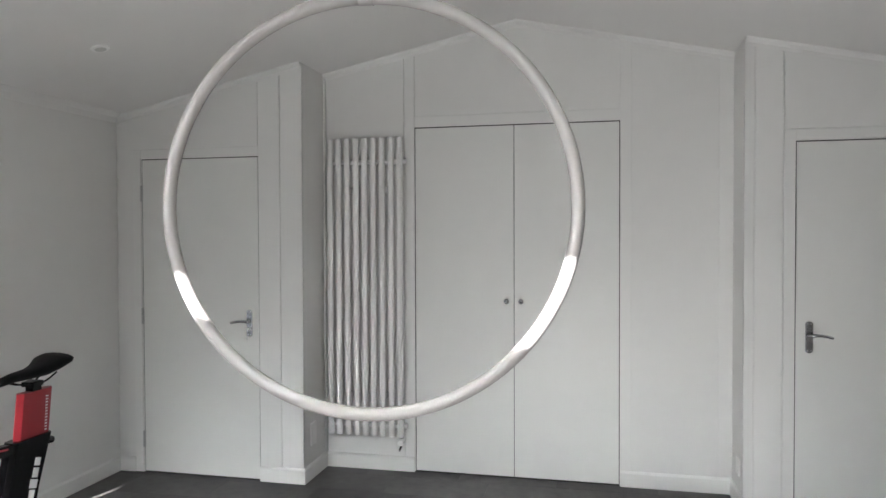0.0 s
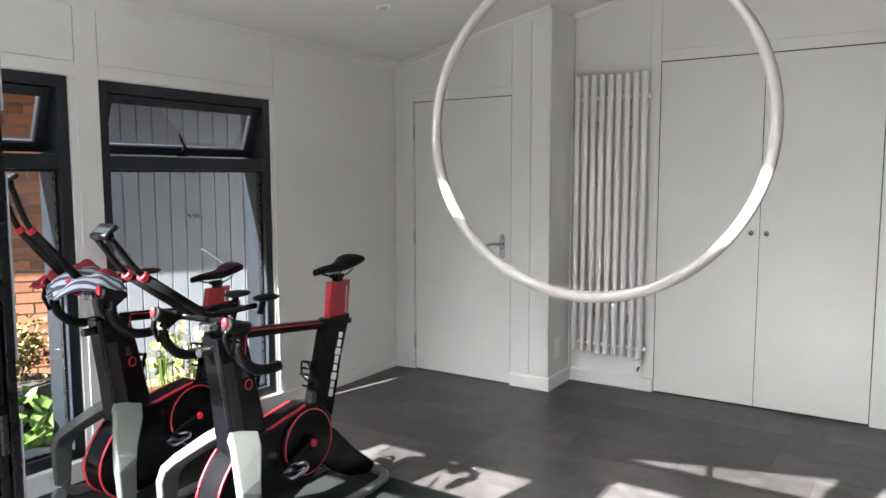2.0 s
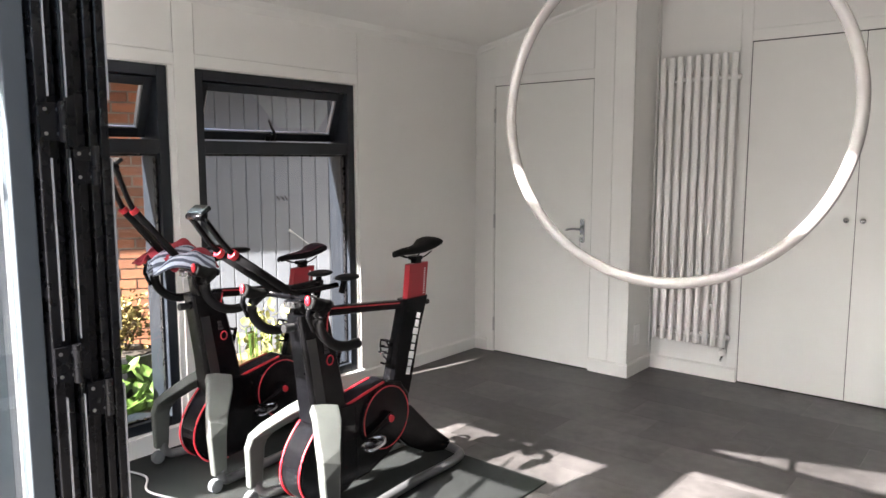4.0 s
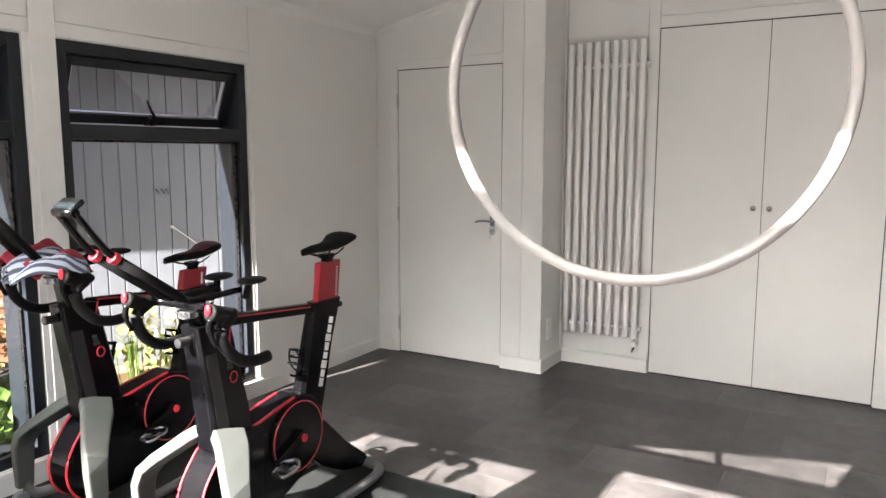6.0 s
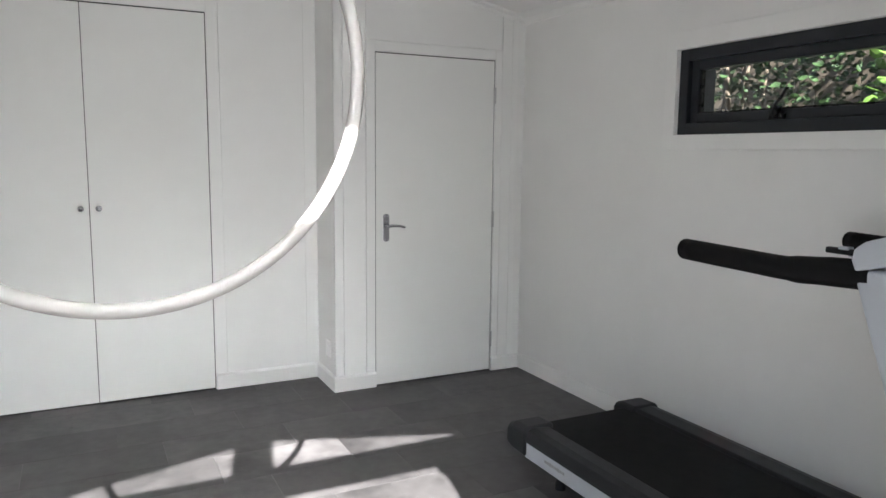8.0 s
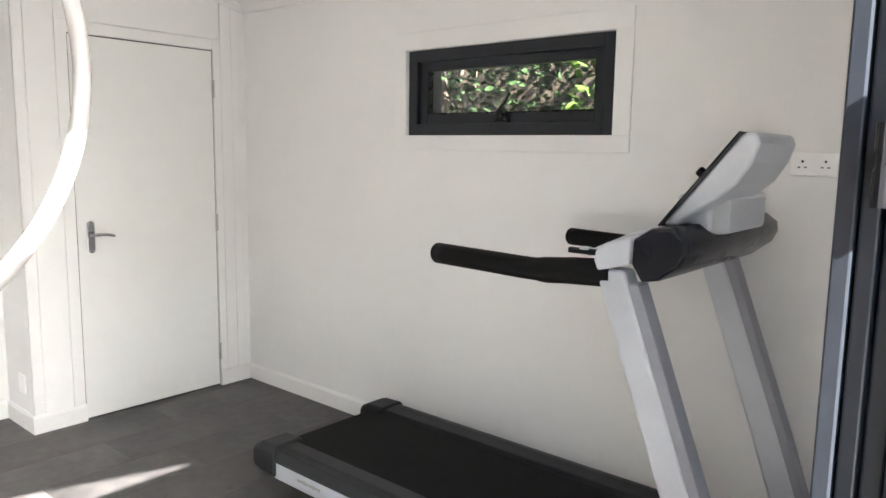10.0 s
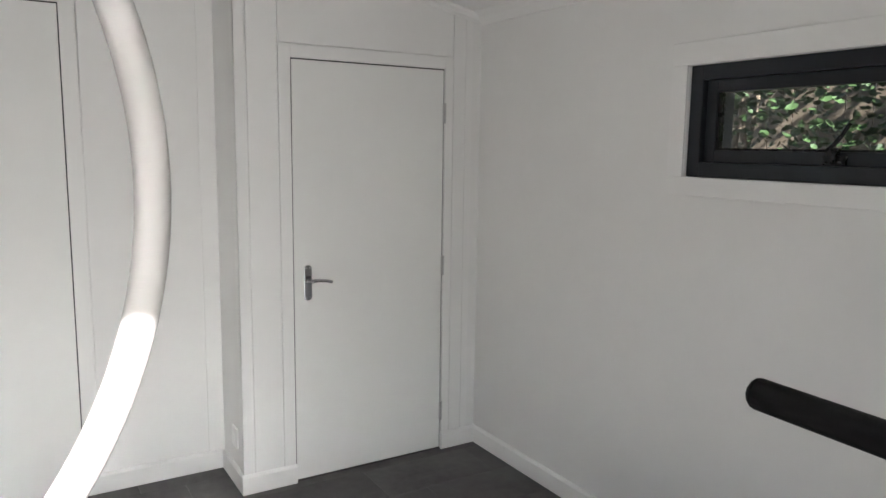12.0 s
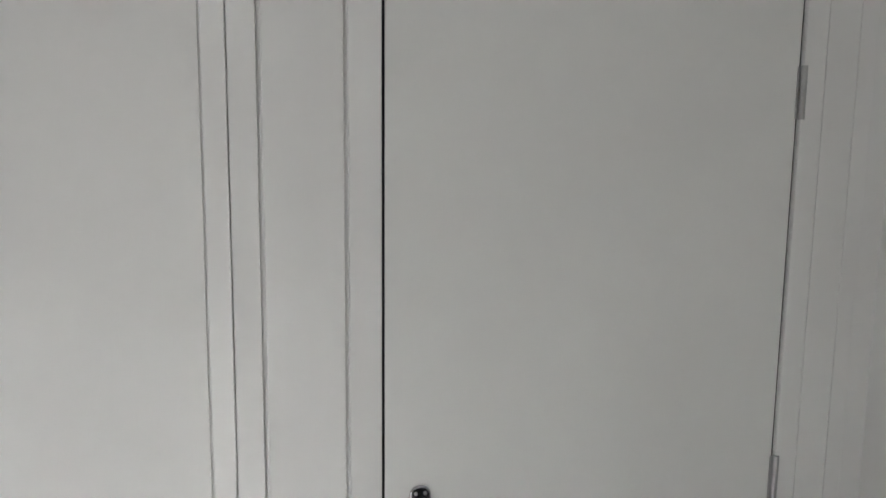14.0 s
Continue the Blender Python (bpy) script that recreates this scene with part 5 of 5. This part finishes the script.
def bed(name, label, at, n, spread, size, mat, seed, upright=0.5, clumps=12):
    b = thing(name, label, "plant", at)
    bm = bmesh.new()
    random.seed(seed)
    for k in range(24):
        x, y = random.gauss(0, 0.36) * spread[0], random.gauss(0, 0.36) * spread[1]
        tube(bm, rounded([(x * 0.7, y * 0.7, 0), (x * 0.9, y * 0.9, spread[2] * 0.6), (x, y, spread[2] * 1.1)], 3), 0.004, 6)
    part("stalks", bm, LEAFM, b)
    c = leaf_cloud("leaves", mat, b, seed, n, (0, 0, spread[2] * 0.9), spread, size, upright, clumps)
    return b


bed("leafy_plant", "broad bright green leaves in the bed", (-1.62, 1.95, GZ), 420, (0.42, 0.55, 0.30), 0.12, LEAFY, 11)
bed("leafy_plant", "low green leaves beside the pot", (-1.75, 2.55, GZ), 200, (0.28, 0.3, 0.16), 0.10, LEAFM, 12)
bed("stalky_plant", "yellow-green stalky plant by the gate", (-1.75, 3.35, GZ), 120, (0.22, 0.25, 0.40), 0.08, LEAFS, 13, 1.2, 9)


def gravel():
    random.seed(21)
    bm = bmesh.new()
    for _ in range(900):
        x, y = random.uniform(-2.2, -1.3), random.uniform(3.3, 4.9)
        s = random.uniform(0.012, 0.024)
        z = GZ + s * 0.4
        vs = [bm.verts.new((x + random.uniform(.7, 1) * s * a, y + random.uniform(.7, 1) * s * b, z + s * c * 0.7)) for a, b, c in ((1, 0, 0), (-1, 0, 0), (0, 1, 0), (0, -1, 0), (0, 0, 1), (0, 0, -1))]
        for f in ((0, 2, 4), (2, 1, 4), (1, 3, 4), (3, 0, 4), (2, 0, 5), (1, 2, 5), (3, 1, 5), (0, 3, 5)):
            bm.faces.new([vs[i] for i in f])
    tagged(part("gravel", bm, GRAVEL), "pale loose gravel along the wall", "gravel", kind="stuff")
    sl = tagged(part("timber_sleeper", boxes((-0.09, 0.09, -0.85, 0.85, 0, 0.13)), WOODE, bevel=0.008), "brown timber sleeper edging on the gravel", "sleeper")
    sl.location = (-2.05, 3.95, GZ)
    sl.rotation_euler = (0, 0, -0.35)


gravel()


def hedge(name, label, at, span, mat, seed, n, size, branches=10):
    h = thing(name, label, "hedge", at)
    random.seed(seed)
    bm = bmesh.new()
    for k in range(branches):
        x, y = random.uniform(-.5, .5) * span[0], random.uniform(-.5, .5) * span[1]
        z = span[2] * random.uniform(0.6, 1.0)
        tube(bm, rounded([(x, y, 0), (x + random.gauss(0, .1), y + random.gauss(0, .1), z * 0.4), (x + random.gauss(0, .25), y + random.gauss(0, .25), z)], 4), [0.03] * 4 + [0.018] * 4 + [0.006], 7)
    part("branches", bm, BARK, h)
    bm = bmesh.new()
    for _ in range(n):
        p = (random.uniform(-.5, .5) * span[0], random.uniform(-.5, .5) * span[1], span[2] * (random.random() ** 0.8))
        leaf_mesh(bm, p, (random.gauss(0, 1), random.gauss(0, 1), random.gauss(.2, .6)), (random.gauss(0, .6), random.gauss(0, .6), 1), size * random.uniform(.6, 1.4))
    ob = part("foliage", bm, mat, h)
    ob["kind"] = "stuff"


hedge("hedge", "dense dark green hedge outside the small window", (5.50, 2.9, GZ), (0.9, 4.6, 3.3), LEAFD, 31, 20000, 0.048, 26)
hedge("shrub", "lighter green sprig in front of the hedge", (5.02, 2.72, GZ), (0.3, 0.8, 2.25), LEAFM, 32, 500, 0.07, 8)
hedge("shrub", "pale variegated shrub at the foot of the cladding", (0.12, 0.62, GZ), (0.62, 0.42, 0.68), LEAFP, 33, 1500, 0.05, 16)
hedge("shrub", "slender green climber against the cladding", (0.42, 0.80, GZ), (0.18, 0.16, 1.75), LEAFM, 34, 420, 0.06, 5)


def timber_fence():
    f = thing("timber_fence", "tall dark timber fence behind the hedge", "fence", (6.15, 2.9, GZ), 90)
    for k in range(32):
        x = -2.6 + k * 0.163
        part("board", boxes((x, x + 0.155, 0, 0.02, 0.0, 3.1)), BARK, f)
    for z in (0.4, 2.7):
        part("rail", boxes((-2.6, 2.6, 0.02, 0.06, z, z + 0.09)), BARK, f)


timber_fence()


# unseen screen, added to block direct sun from the right front window
def sun_blocking_screen():
    f = thing("unseen_sun_screen", "unseen timber board screen added to keep sun off the right window", "fence", (3.35, -0.95, GZ))
    for k in range(15):
        x = -1.08 + k * 0.144
        part("board", boxes((x, x + 0.143, 0, 0.02, 0.0, 3.5)), WOODE, f)
    for z in (0.4, 1.8, 3.1):
        part("rail", boxes((-1.08, 1.08, -0.04, 0.0, z, z + 0.09)), WOODE, f)


sun_blocking_screen()



def cladding():
    cl = thing("cladding", "grey-blue painted vertical board cladding outside", "cladding", kind="structure")
    def run(x0, x1, z0, z1):
        n = max(1, round((x1 - x0) / 0.14))
        w = (x1 - x0) / n
        for k in range(n):
            part("board", boxes((x0 + k * w, x0 + (k + 1) * w - 0.006, YF0 - 0.022, YF0 - 0.001, z0, z1)), BOARD, cl)
    run(XL - 0.2, -0.66, GZ, 2.4)
    run(-0.65, 0.40, GZ, 0.10)
    run(0.41, 0.565, GZ, 2.08)
    run(2.51, 3.41, GZ, 2.08)


# unseen fence, added and made this tall to hide sky near the horizon
def sky_blocking_fence():
    f = thing("sky_blocking_fence", "unseen tall brown board fence added to block the low sky", "fence", (1.2, -8.6, GZ))
    for k in range(90):
        x = -13.5 + k * 0.30
        part("board", boxes((x, x + 0.297, 0, 0.02, 0.0, 5.0)), BARK, f)
    for z in (0.5, 2.5, 4.4):
        part("rail", boxes((-13.5, 13.5, -0.05, 0.0, z, z + 0.1)), BARK, f)


cladding()
sky_blocking_fence()
brick_pieces(house)
floor_tiles()
